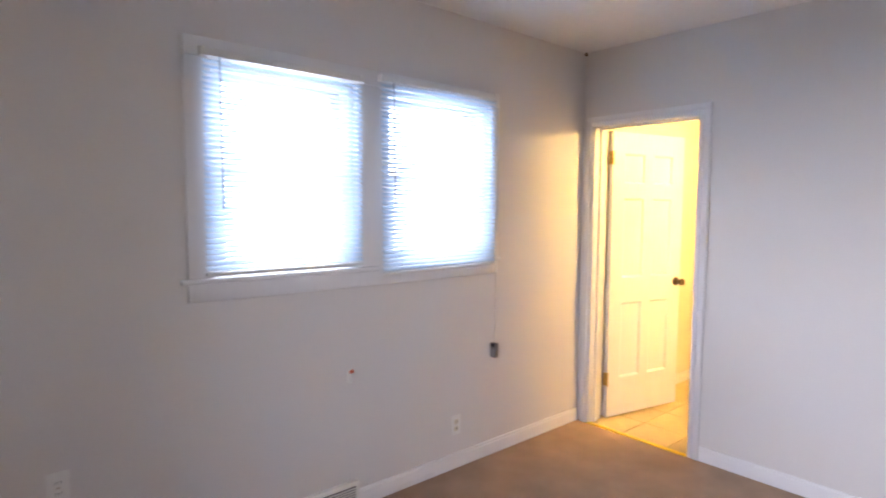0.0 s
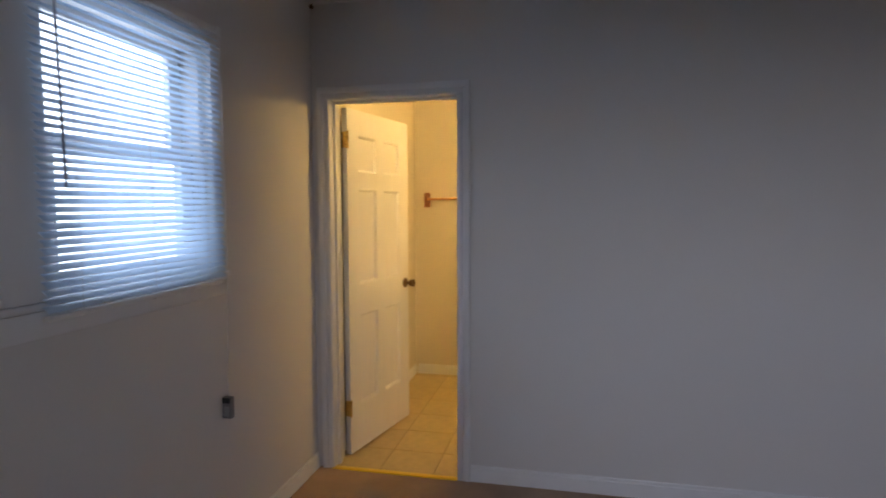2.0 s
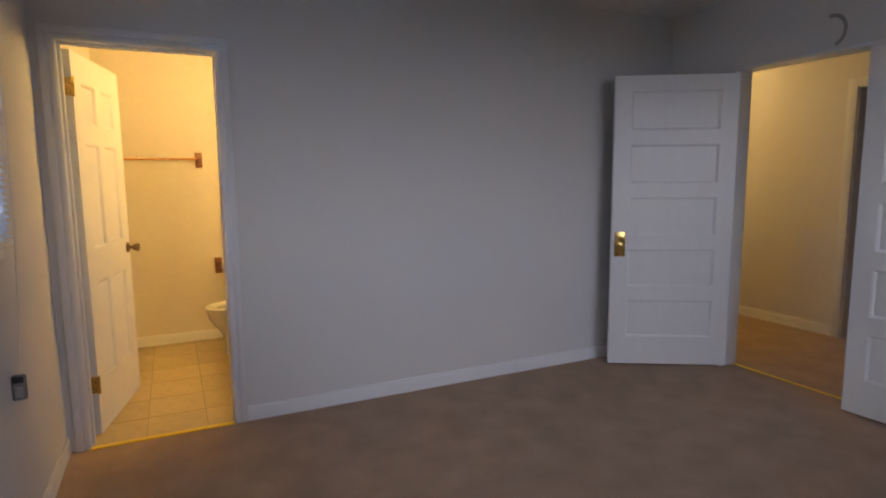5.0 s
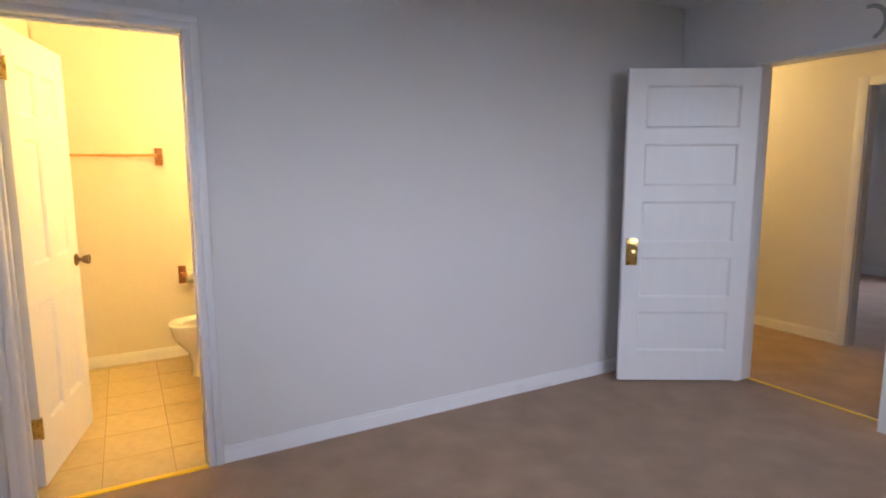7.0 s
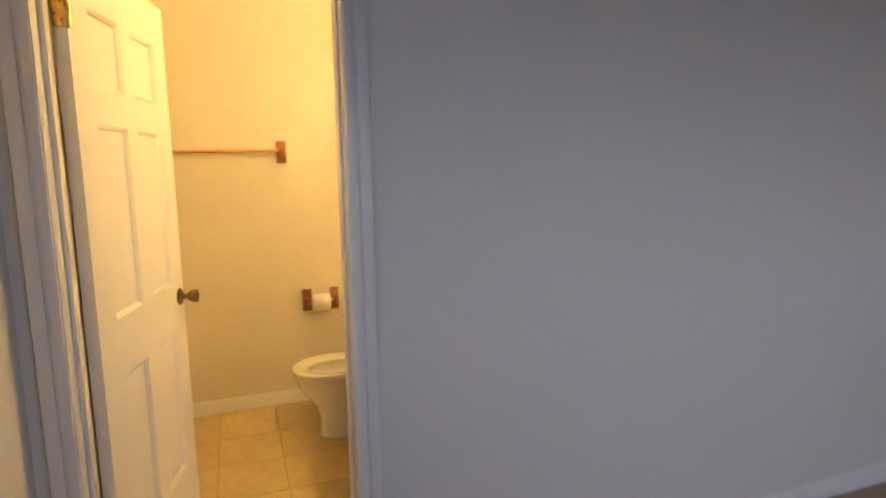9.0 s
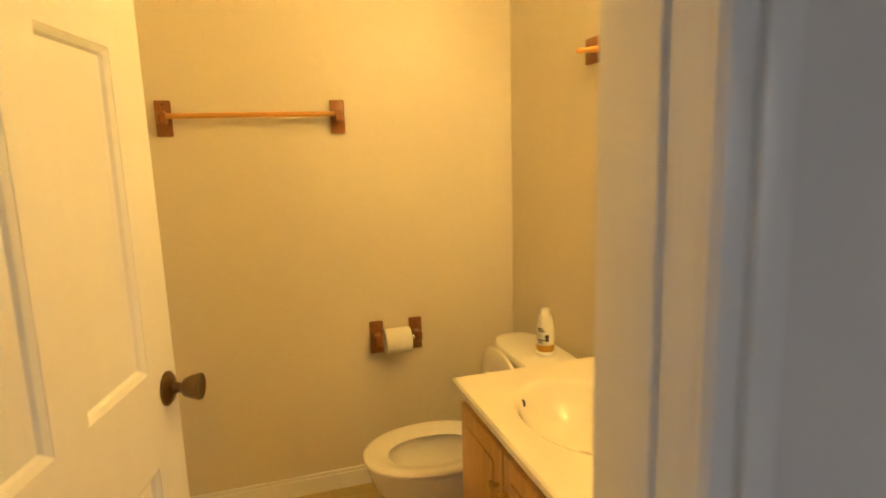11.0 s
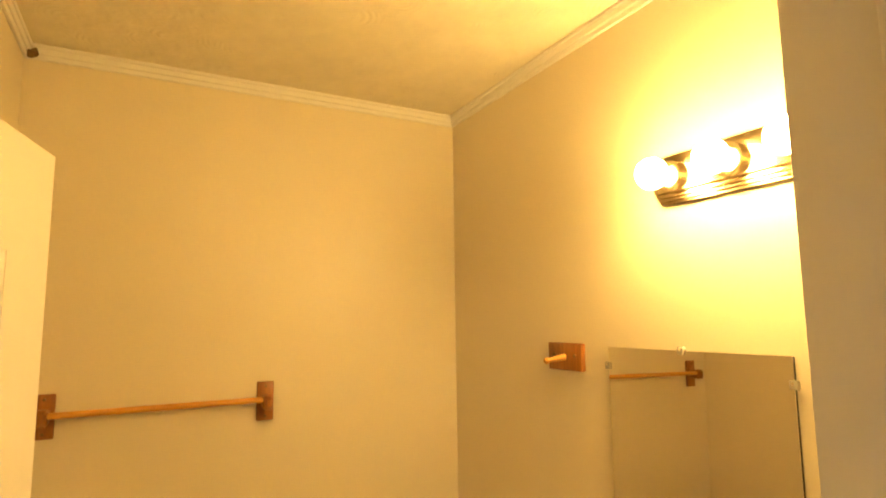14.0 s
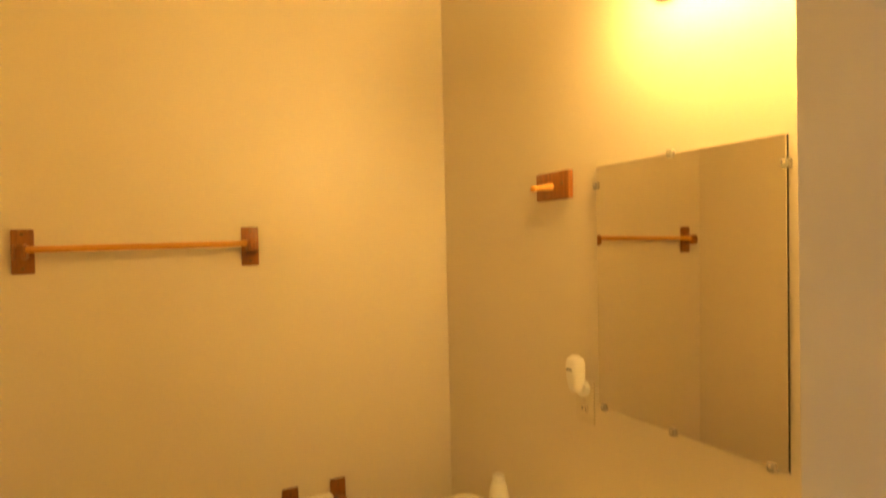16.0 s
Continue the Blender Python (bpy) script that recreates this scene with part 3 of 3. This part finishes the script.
loft(arc, [[(4.057 + dx, -1.17 + (0.075 + dr) * math.cos(a), 2.19 + (0.085 + dr) * math.sin(a)) for dx, dr in ((0, -0.011), (0, 0.011), (0.002, 0.008), (0.002, -0.008))][::-1]
           for a in [radians(75 + 11 * k) for k in range(17)]])
for v in arc.verts:
    v.co.x = 4.06 - (v.co.x - 4.057)
tagged(part("plaster_scar", arc, SCUFF), "grey curved plaster scar above the hall doorway", "wall scar")
nest = bmesh.new()
bmesh.ops.create_icosphere(nest, subdivisions=3, radius=0.012, matrix=pose(0.010, -0.010, H - 0.010))
for v in nest.verts:
    v.co += Vector(noise.noise_vector(v.co * 60)) * 0.006
tagged(part("cobweb_clump", nest, MUD), "small dark cobweb clump in ceiling corner", "cobweb")
nest = bmesh.new()
bmesh.ops.create_icosphere(nest, subdivisions=3, radius=0.016, matrix=pose(0.085, 1.88, HB - 0.03))
for v in nest.verts:
    v.co += Vector(noise.noise_vector(v.co * 50)) * 0.012
tagged(part("mud_nest", nest, MUD), "small brown mud nest in bathroom ceiling corner", "insect nest")
hl = thing("ceiling_light", pose(4.85, 0.95, H), "round frosted hallway ceiling light", "ceiling light")
part("light_base", lathe(bmesh.new(), [(0.12, -0.02), (0.13, -0.012), (0.13, 0)], Matrix(), 28), BRASS, hl)
part("globe", lathe(bmesh.new(), [(0.09, -0.02), (0.10, -0.05), (0.09, -0.09), (0.06, -0.12), (0.02, -0.135), (0.001, -0.137)], Matrix(), 28), SHADE, hl, "glowing frosted globe")

# ---- bathroom: wall accessories ----
def oak_plate(bm, cx, cz, w, h, d=0.014):
    return box(bm, (cx - w / 2, -d, cz - h / 2), (cx + w / 2, 0, cz + h / 2), 0.004)


def mount(root, x, z, h, side, reach=0.062):
    """Oak backplate with a turned arm that carries a bar."""
    p = part("mount_plate", oak_plate(bmesh.new(), x, z, 0.054, h), OAK, root)
    ab = bmesh.new()
    loft(ab, [[(x + a, -y, z + b * 1.0) for a, b in ((-s, -s * 1.4), (s, -s * 1.4), (s, s * 1.4), (-s, s * 1.4))] for y, s in
              ((0.012, 0.017), (0.025, 0.0135), (0.045, 0.014), (reach, 0.017), (reach + 0.012, 0.011))])
    bmesh.ops.bevel(ab, geom=ab.edges[:], offset=0.004, segments=2, affect="EDGES")
    part("mount_arm", ab, OAK, p)
    for dz in (-h * 0.38, h * 0.38):
        part("screw", rod(bmesh.new(), (x, -0.015, z + dz), (x, -0.0165, z + dz), 0.0045, 10), BRONZE, p)


tb = thing("towel_bar", pose(0, 1.9, 0), "oak towel bar with dowel between wooden mounts", "towel bar")
mount(tb, 0.172, 1.526, 0.125, -1)
mount(tb, 0.776, 1.526, 0.125, 1)
part("dowel", rod(bmesh.new(), (0.179, -0.052, 1.532), (0.769, -0.052, 1.535), 0.0095, 16), DOWEL, tb, "pale oak dowel")
tp = thing("toilet_paper_holder", pose(-0.028, 1.9, -0.017), "oak toilet paper holder with chrome spring roller", "toilet paper holder")
mount(tp, 0.911, 0.655, 0.135, -1)
mount(tp, 1.075, 0.655, 0.135, 1)
part("roller", rod(bmesh.new(), (0.92, -0.056, 0.655), (1.066, -0.056, 0.655), 0.009, 16), CHROME, tp, "chrome spring roller")
rl = bmesh.new()
rings = []
for r, x in ((0.020, 0.936), (0.049, 0.936), (0.051, 0.94), (0.051, 1.036), (0.049, 1.04), (0.020, 1.04)):
    rings.append([(x, -0.056 + r * math.cos(2 * math.pi * k / 36), 0.664 + r * math.sin(2 * math.pi * k / 36)) for k in range(36)])
loft(rl, rings, False, True)
roll = part("toilet_roll", rl, PAPER)
roll.matrix_basis = pose(-0.028, 1.9, -0.034)
tagged(roll, "part-used white toilet paper roll on holder", "toilet paper")

EAST = lambda y, z: Matrix.Translation((1.5, y, z)) @ pose(0, 0, 0, 0, 0, -90)   # local -y points out of the mirror wall, x runs to -y
rh = thing("robe_hook", EAST(1.224, 1.675), "oak robe hook plate with turned wooden peg", "robe hook")
part("mount_plate", oak_plate(bmesh.new(), 0, 0, 0.145, 0.078, 0.017), OAK, rh)
part("peg", lathe(bmesh.new(), [(0.010, 0), (0.0095, 0.012), (0.0075, 0.04), (0.0065, 0.052), (0.009, 0.058), (0.0095, 0.066), (0.005, 0.071)],
                  pose(0.0, -0.016, -0.002, 96, 0, 0), 16), DOWEL, rh, "pale turned peg")
for dx in (-0.045, 0.045):
    part("screw", rod(bmesh.new(), (dx, -0.0165, 0.004), (dx, -0.0185, 0.004), 0.0055, 10), BRONZE, rh)

MY0, MY1, MZ0, MZ1 = 0.574, 1.056, 1.105, 1.708
mr = thing("wall_mirror", pose(1.5, 0, MZ1, 0, 0.45, 0) @ pose(-1.5, 0, -MZ1), "frameless rectangular mirror held by clear clips", "mirror")
part("mirror_glass", boxed((1.492, MY0, MZ0), (1.4955, MY1, MZ1), 0.0008, 1), MIRROR, mr)
# Near-black backing oversteps the glass sides, so its rim paints the shadow gap.
part("backing_and_shade_line", boxed((1.4955, MY0 - 0.0012, MZ0 - 0.0005), (1.4975, MY1 + 0.0015, MZ1 - 0.001)), SLOT, mr)
for y, z in ((0.825, MZ1), (0.825, MZ0), (MY1, 1.660), (MY0, 1.655), (MY1 - 0.02, MZ0), (MY0 + 0.03, MZ0)):
    cb = boxed((1.4865, y - 0.008, z - 0.009), (1.4995, y + 0.008, z + 0.009), 0.003)
    clip = part("mirror_clip", cb, ACRYL, mr, "clear plastic clip")
    part("screw", rod(bmesh.new(), (1.4865, y, z + 0.003), (1.4853, y, z + 0.003), 0.003, 8), CHROME, clip)

ol = outlet(EAST(1.118, 1.100) @ pose(0, 0, 0, 0, 0, 180), "ivory outlet beside the mirror holding a plug-in")
pa = thing("plug_in_air_freshener", EAST(1.116, 1.171) @ Matrix.Diagonal((0.88, 0.88, 0.88, 1)), "white plug-in air freshener in the outlet", "air freshener")
pb = bmesh.new()
loft(pb, [oval(0, -0.040, z, rx, ry, 24, 3) for z, rx, ry in ((-0.045, 0.014, 0.014), (-0.03, 0.020, 0.020), (0.0, 0.025, 0.024), (0.035, 0.026, 0.024), (0.052, 0.022, 0.020), (0.060, 0.012, 0.010))])
part("body", pb, PLASTIC, pa)
part("plug_disc", lathe(bmesh.new(), [(0.020, 0.008), (0.024, 0.012), (0.024, 0.026), (0.018, 0.030)], pose(0.006, 0, -0.038, 90, 0, 0), 24), PLASTIC, pa)
part("vent_slot", boxed((-0.012, -0.066, 0.02), (0.012, -0.0635, 0.024)), SLOT, pa)

# ---- vanity light ----
vl = thing("vanity_light", pose(1.5, 0.57, 2.100), "brushed metal bathroom light bar with glowing globe bulbs", "wall light")
prof = ((0.0, 0.057), (-0.014, 0.057), (-0.014, 0.050), (-0.022, 0.050), (-0.022, 0.043), (-0.030, 0.043), (-0.030, 0.036), (-0.040, 0.033))
ringp = [*prof, *[(x, -z) for x, z in reversed(prof)]]
part("light_base", loft(bmesh.new(), [[(x * s, y, z * (0.6 + 0.4 * s)) for x, z in ringp] for y, s in ((-0.29, 0.2), (-0.285, 0.75), (-0.265, 1), (0.265, 1), (0.285, 0.75), (0.29, 0.2))]), BARMETAL, vl, smooth=False)
for by in BULBS:
    part("socket_cup", lathe(bmesh.new(), [(0.026, 0.036), (0.036, 0.040), (0.036, 0.056), (0.030, 0.060), (0.015, 0.060)], pose(0, by - 0.57, 0, 0, -90, 0), 24), BARMETAL, vl)
    bb = lathe(bmesh.new(), [(0.013, 0.058), (0.016, 0.066), (0.025, 0.076), (0.033, 0.089), (0.036, 0.102), (0.033, 0.116), (0.025, 0.128), (0.011, 0.136), (0.001, 0.138)],
               pose(0, by - 0.57, 0, 0, -90, 0), 24)
    part("bulb", bb, BULBM, vl, "glowing round bulb")

# ---- vanity, top and tap ----
VY0, VY1, VX, VZ = 0.50, 1.17, 0.985, 0.725
vn = thing("vanity_cabinet", pose(0, 0, 0), "honey-coloured wooden vanity cabinet below the sink top", "vanity cabinet")
part("body", boxed((VX + 0.022, VY0 + 0.012, 0.09), (1.499, VY1 - 0.012, 0.58), 0.002), HONEY, vn)
shell = boxed((VX + 0.022, VY0 + 0.012, 0.582), (VX + 0.04, VY1 - 0.012, VZ - 0.027))
for y in (VY0 + 0.012, VY1 - 0.03):
    box(shell, (VX + 0.041, y, 0.582), (1.499, y + 0.018, VZ - 0.027))
part("top_rail", shell, HONEY, vn)
part("toe_kick", boxed((VX + 0.075, VY0 + 0.02, 0.0), (1.499, VY1 - 0.02, 0.09)), HONEY, vn)
for a, b in ((VY0 + 0.03, 0.831), (0.839, VY1 - 0.03)):
    db = boxed((VX + 0.004, a, 0.13), (VX + 0.021, b, 0.66), 0.004)
    d = part("cabinet_door", db, HONEY, vn)
    part("raised_panel", boxed((VX - 0.001, a + 0.05, 0.18), (VX + 0.004, b - 0.05, 0.61), 0.003), HONEY, d)
    part("handle", lathe(bmesh.new(), [(0.006, 0), (0.006, 0.012), (0.014, 0.018), (0.012, 0.026), (0.001, 0.028)], pose(VX + 0.004, 0.81 if a < 0.6 else 0.86, 0.56, 0, -90, 0), 16), BRASS, d)
vt = thing("washbasin", pose(0, 0, 0), "cream cultured marble vanity top with moulded oval basin", "sink")
N = 64
cx, cy, rx, ry = 1.215, 0.835, 0.160, 0.215


def rect_ring(x0, x1, y0, y1, z, n):
    out = []
    for k in range(n):
        a = 2 * math.pi * k / n
        c, s = math.cos(a), math.sin(a)
        f = min((x1 - cx) / c if c > 1e-6 else (x0 - cx) / c if c < -1e-6 else 9, (y1 - cy) / s if s > 1e-6 else (y0 - cy) / s if s < -1e-6 else 9)
        out.append((cx + c * f, cy + s * f, z))
    for px in (x0, x1):
        for py in (y0, y1):
            k = min(range(n), key=lambda i: (out[i][0] - px) ** 2 + (out[i][1] - py) ** 2)
            out[k] = (px, py, z)
    return out


top = bmesh.new()
X0, X1 = VX - 0.012, 1.499
loft(top, [rect_ring(X0 + 0.01, X1, VY0 + 0.004, VY1 - 0.004, VZ - 0.027, N), rect_ring(X0, X1, VY0, VY1, VZ - 0.022, N), rect_ring(X0, X1, VY0, VY1, VZ - 0.006, N),
           rect_ring(X0 + 0.006, X1, VY0 + 0.006, VY1 - 0.006, VZ, N), oval(cx, cy, VZ, rx * 1.10, ry * 1.08, N), oval(cx, cy, VZ - 0.003, rx * 1.02, ry * 1.02, N),
           oval(cx, cy, VZ - 0.014, rx * 0.96, ry * 0.965, N), oval(cx, cy, VZ - 0.05, rx * 0.88, ry * 0.88, N), oval(cx, cy, VZ - 0.09, rx * 0.70, ry * 0.70, N),
           oval(cx, cy, VZ - 0.115, rx * 0.42, ry * 0.40, N), oval(cx, cy, VZ - 0.124, 0.024, 0.024, N)], False)
part("basin_top", top, MARBLE, vt)
part("backsplash", boxed((1.477, VY0, VZ - 0.001), (1.499, VY1, VZ + 0.085), 0.005), MARBLE, vt)
part("drain", lathe(bmesh.new(), [(0.001, 0.0), (0.012, 0.0), (0.016, 0.004), (0.024, 0.004), (0.026, 0.0), (0.026, -0.02)], pose(cx, cy, VZ - 0.124), 24), CHROME, vt, "chrome basin drain")
part("overflow_hole", boxed((1.115, 0.980, VZ - 0.034), (1.120, 0.992, VZ - 0.018)), SLOT, vt)
st = thing("warning_sticker", pose(1.4765, 1.155, VZ + 0.012), "yellowed printed label on the backsplash", "sticker")
part("paper", boxed((-0.0004, -0.125, 0), (0, 0, 0.055)), STICKER, st)
for k in range(6):
    part("text_bar", boxed((-0.0008, -0.085 + (0.02 if k % 3 == 2 else 0), 0.008 + 0.0075 * k), (-0.0005, -0.006, 0.0105 + 0.0075 * k)), GREYP, st)
part("pictogram", boxed((-0.0008, -0.118, 0.004), (-0.0005, -0.104, 0.024)), LABELM, st)
part("pictogram", boxed((-0.0008, -0.115, 0.028), (-0.0005, -0.107, 0.038)), LABELM, st)

fc = thing("basin_tap", pose(1.415, 0.835, VZ) @ Matrix.Diagonal((1.0, 1.05, 1.4, 1)), "chrome centerset tap with clear acrylic handles", "tap")
fb = bmesh.new()
loft(fb, [oval(0, 0, z, a, b, 32, 4) for z, a, b in ((0.0005, 0.030, 0.080), (0.016, 0.030, 0.080), (0.022, 0.024, 0.072))])
part("tap_base", fb, CHROME, fc)
sb = bmesh.new()
loft(sb, [[(x, yy * wd, z + zz * hg) for yy, zz in ((-1, -1), (1, -1), (1, 0.4), (0.7, 1), (-0.7, 1), (-1, 0.4))] for x, z, wd, hg in
          ((0.018, 0.034, 0.016, 0.016), (-0.02, 0.046, 0.018, 0.018), (-0.06, 0.056, 0.017, 0.014), (-0.105, 0.062, 0.015, 0.011), (-0.122, 0.060, 0.013, 0.010))])
rod(sb, (-0.108, 0, 0.058), (-0.108, 0, 0.040), 0.010, 14)
part("spout", sb, CHROME, fc)
for dy in (-0.052, 0.052):
    hb = bmesh.new()
    loft(hb, [[(r * (1 + (0.10 if k % 2 else 0)) * math.cos(2 * math.pi * k / 20), dy + r * (1 + (0.10 if k % 2 else 0)) * math.sin(2 * math.pi * k / 20), z) for k in range(20)]
              for r, z in ((0.012, 0.024), (0.021, 0.032), (0.024, 0.046), (0.023, 0.058), (0.017, 0.064))])
    h = part("tap_handle", hb, ACRYL, fc, "clear fluted acrylic handle")
    part("handle_cap", lathe(bmesh.new(), [(0.010, 0.064), (0.010, 0.066), (0.001, 0.067)], pose(0, dy, 0), 16), CHROME, h)
tagged(part("basin_stopper", lathe(bmesh.new(), [(0.018, 0.0), (0.020, 0.003), (0.016, 0.007), (0.006, 0.010), (0.006, 0.016), (0.001, 0.017)], pose(1.41, 0.70, VZ + 0.0005), 20), CHROME),
       "loose chrome basin stopper on the vanity top", "stopper")

# ---- toilet: local x runs forward from the wall ----
tl = thing("toilet", pose(1.490, 1.418, 0, 0, 0, 180), "white china toilet with raised lid and open seat", "toilet")
bb = bmesh.new()
loft(bb, [oval(c, 0, z, a, b, 40, p) for z, c, a, b, p in (
    (0.0, 0.39, 0.205, 0.108, 2.8), (0.02, 0.39, 0.202, 0.105, 2.8), (0.10, 0.41, 0.178, 0.092, 2.5), (0.18, 0.43, 0.182, 0.102, 2.3), (0.24, 0.45, 0.212, 0.138, 2.2),
    (0.30, 0.465, 0.234, 0.166, 2.1), (0.365, 0.47, 0.243, 0.178, 2.1), (0.385, 0.47, 0.243, 0.178, 2.1), (0.388, 0.47, 0.232, 0.168, 2.1),
    (0.385, 0.475, 0.175, 0.122, 2.1), (0.34, 0.475, 0.165, 0.112, 2.0), (0.27, 0.46, 0.125, 0.085, 2.0), (0.215, 0.44, 0.075, 0.055, 2.0))])
bowl = part("bowl", bb, CHINA, tl)
bowl.matrix_basis = pose(0.03, 0, 0) @ Matrix.Diagonal((1, 1, 0.94, 1))
part("tank_ledge", boxed((0.03, -0.11, 0.25), (0.33, 0.11, 0.366), 0.03, 4), CHINA, tl)
kb = bmesh.new()
loft(kb, [oval(0.118, 0, z, a, b, 40, 3.2) for z, a, b in ((0.366, 0.075, 0.190), (0.40, 0.084, 0.205), (0.55, 0.092, 0.218), (0.685, 0.095, 0.224))])
tank = part("tank", kb, CHINA, tl)
tank.matrix_basis = pose(0, 0, 0.366 * 0.155) @ Matrix.Diagonal((1, 1, 0.845, 1))
lb = bmesh.new()
loft(lb, [oval(0.118, 0, z, a, b, 40, 3.2) for z, a, b in ((0.686, 0.100, 0.230), (0.692, 0.104, 0.236), (0.712, 0.104, 0.236), (0.722, 0.098, 0.230), (0.725, 0.08, 0.21))])
part("tank_lid", lb, CHINA, tank)
part("flush_lever", rod(boxed((0.203, 0.13, 0.615), (0.212, 0.16, 0.64), 0.003), (0.216, 0.15, 0.628), (0.218, 0.075, 0.618), 0.006), CHROME, tank, "chrome flush lever")
sb = bmesh.new()
secs = [(0.0, 0.391), (0.10, 0.393), (0.45, 0.402), (0.7, 0.407), (1.0, 0.408), (1.12, 0.402), (1.14, 0.393), (1.12, 0.390)]
loft(sb, [oval(0.485, 0, z, 0.155 + 0.075 * f, 0.100 + 0.072 * f, 44, 2.1) for f, z in secs], False, True)
seat = part("seat", sb, SEATP, tl)
seat.matrix_basis = pose(0.03, 0, 0) @ Matrix.Diagonal((1, 1, 0.94, 1))
ld = bmesh.new()
loft(ld, [[(0.252 + dx + 0.0 * q, y, 0.386 + 0.152 + zz) for y, zz in [(p[0] * k, p[1] * k) for p in [(v[0], v[1]) for v in oval(0, 0, 0, 0.172, 0.152, 40, 2.3)]]]
          for q, (dx, k) in enumerate(((0.0, 0.97), (0.004, 1.0), (0.013, 1.0), (0.018, 0.95), (0.019, 0.6)))])
lid = part("seat_lid", ld, SEATP, tl)
for dy in (-0.07, 0.07):
    part("lid_hinge", boxed((0.225, dy - 0.02, 0.366), (0.275, dy + 0.02, 0.395), 0.006, 3), PLASTIC, tl)
for dy in (-0.06, 0.06):
    part("lid_bumper", lathe(bmesh.new(), [(0.008, 0.264), (0.009, 0.268), (0.006, 0.274)], pose(0.005, dy * 1.4, 0.575) @ pose(0, 0, 0, 0, 90, 0), 12), PLASTIC, lid)

sp = thing("air_freshener_bottle", pose(1.385, 1.375, 0.6700) @ Matrix.Diagonal((0.94, 0.94, 1.03, 1)), "white air freshener bottle with amber base on tank", "air freshener")
part("base", lathe(bmesh.new(), [(0.030, 0.0), (0.034, 0.003), (0.034, 0.012), (0.031, 0.016)], Matrix(), 28), PLASTIC, sp)
part("liquid_window", lathe(bmesh.new(), [(0.030, 0.016), (0.032, 0.020), (0.032, 0.036), (0.031, 0.040)], Matrix(), 28), AMBER, sp, "amber liquid band")
part("sleeve", lathe(bmesh.new(), [(0.032, 0.040), (0.034, 0.046), (0.033, 0.085), (0.028, 0.118), (0.024, 0.135), (0.021, 0.140)], Matrix(), 28), PLASTIC, sp)
part("cap", lathe(bmesh.new(), [(0.018, 0.140), (0.020, 0.143), (0.019, 0.158), (0.012, 0.163)], Matrix(), 24), PLASTIC, sp)
face = pose(0, 0, 0, 0, 0, 35)


def bar(x0, x1, z0, z1, r0=0.0345):
    """A printed bar that follows the bottle's round side."""
    bm = bmesh.new()
    pts = [(radians(205 + x0 + (x1 - x0) * k / 6)) for k in range(7)]
    rows = [[bm.verts.new((r0 * math.cos(a), r0 * math.sin(a), z)) for a in pts] for z in (z0, z1)]
    for k in range(6):
        bm.faces.new((rows[0][k], rows[0][k + 1], rows[1][k + 1], rows[1][k]))
    return bm


for x0, x1, z0, z1 in ((-8, 34, 0.088, 0.092), (-12, 24, 0.095, 0.100), (-14, 30, 0.056, 0.061), (-14, 22, 0.048, 0.052), (36, 60, 0.055, 0.078)):
    part("print_bar", bar(x0, x1, z0, z1), LABELM, sp)

# ---- bathroom floor tiles, last ----
tiles = {}
P0, GAP = 0.307, 0.004
x = 0.045 - P0
while x < 1.5:
    y = -0.01
    while y < 1.9:
        a, b = max(x, 0.06) + GAP / 2, min(x + P0, 1.5) - GAP / 2
        c, d = max(y, 0.012) + GAP / 2, min(y + P0, 1.9) - GAP / 2
        if b - a > 0.01 and d - c > 0.01:
            key = (round(b - a, 3), round(d - c, 3))
            if key not in tiles:
                t = part("floor_tile", boxed((0, 0, -0.008), (key[0], key[1], 0), 0.002, 1), TILE, floor_bath)
                tiles[key] = t.data
            else:
                t = new("floor_tile", tiles[key])
                t.parent = floor_bath
            t.matrix_basis = pose(a, c, 0)
        y += P0
    x += P0
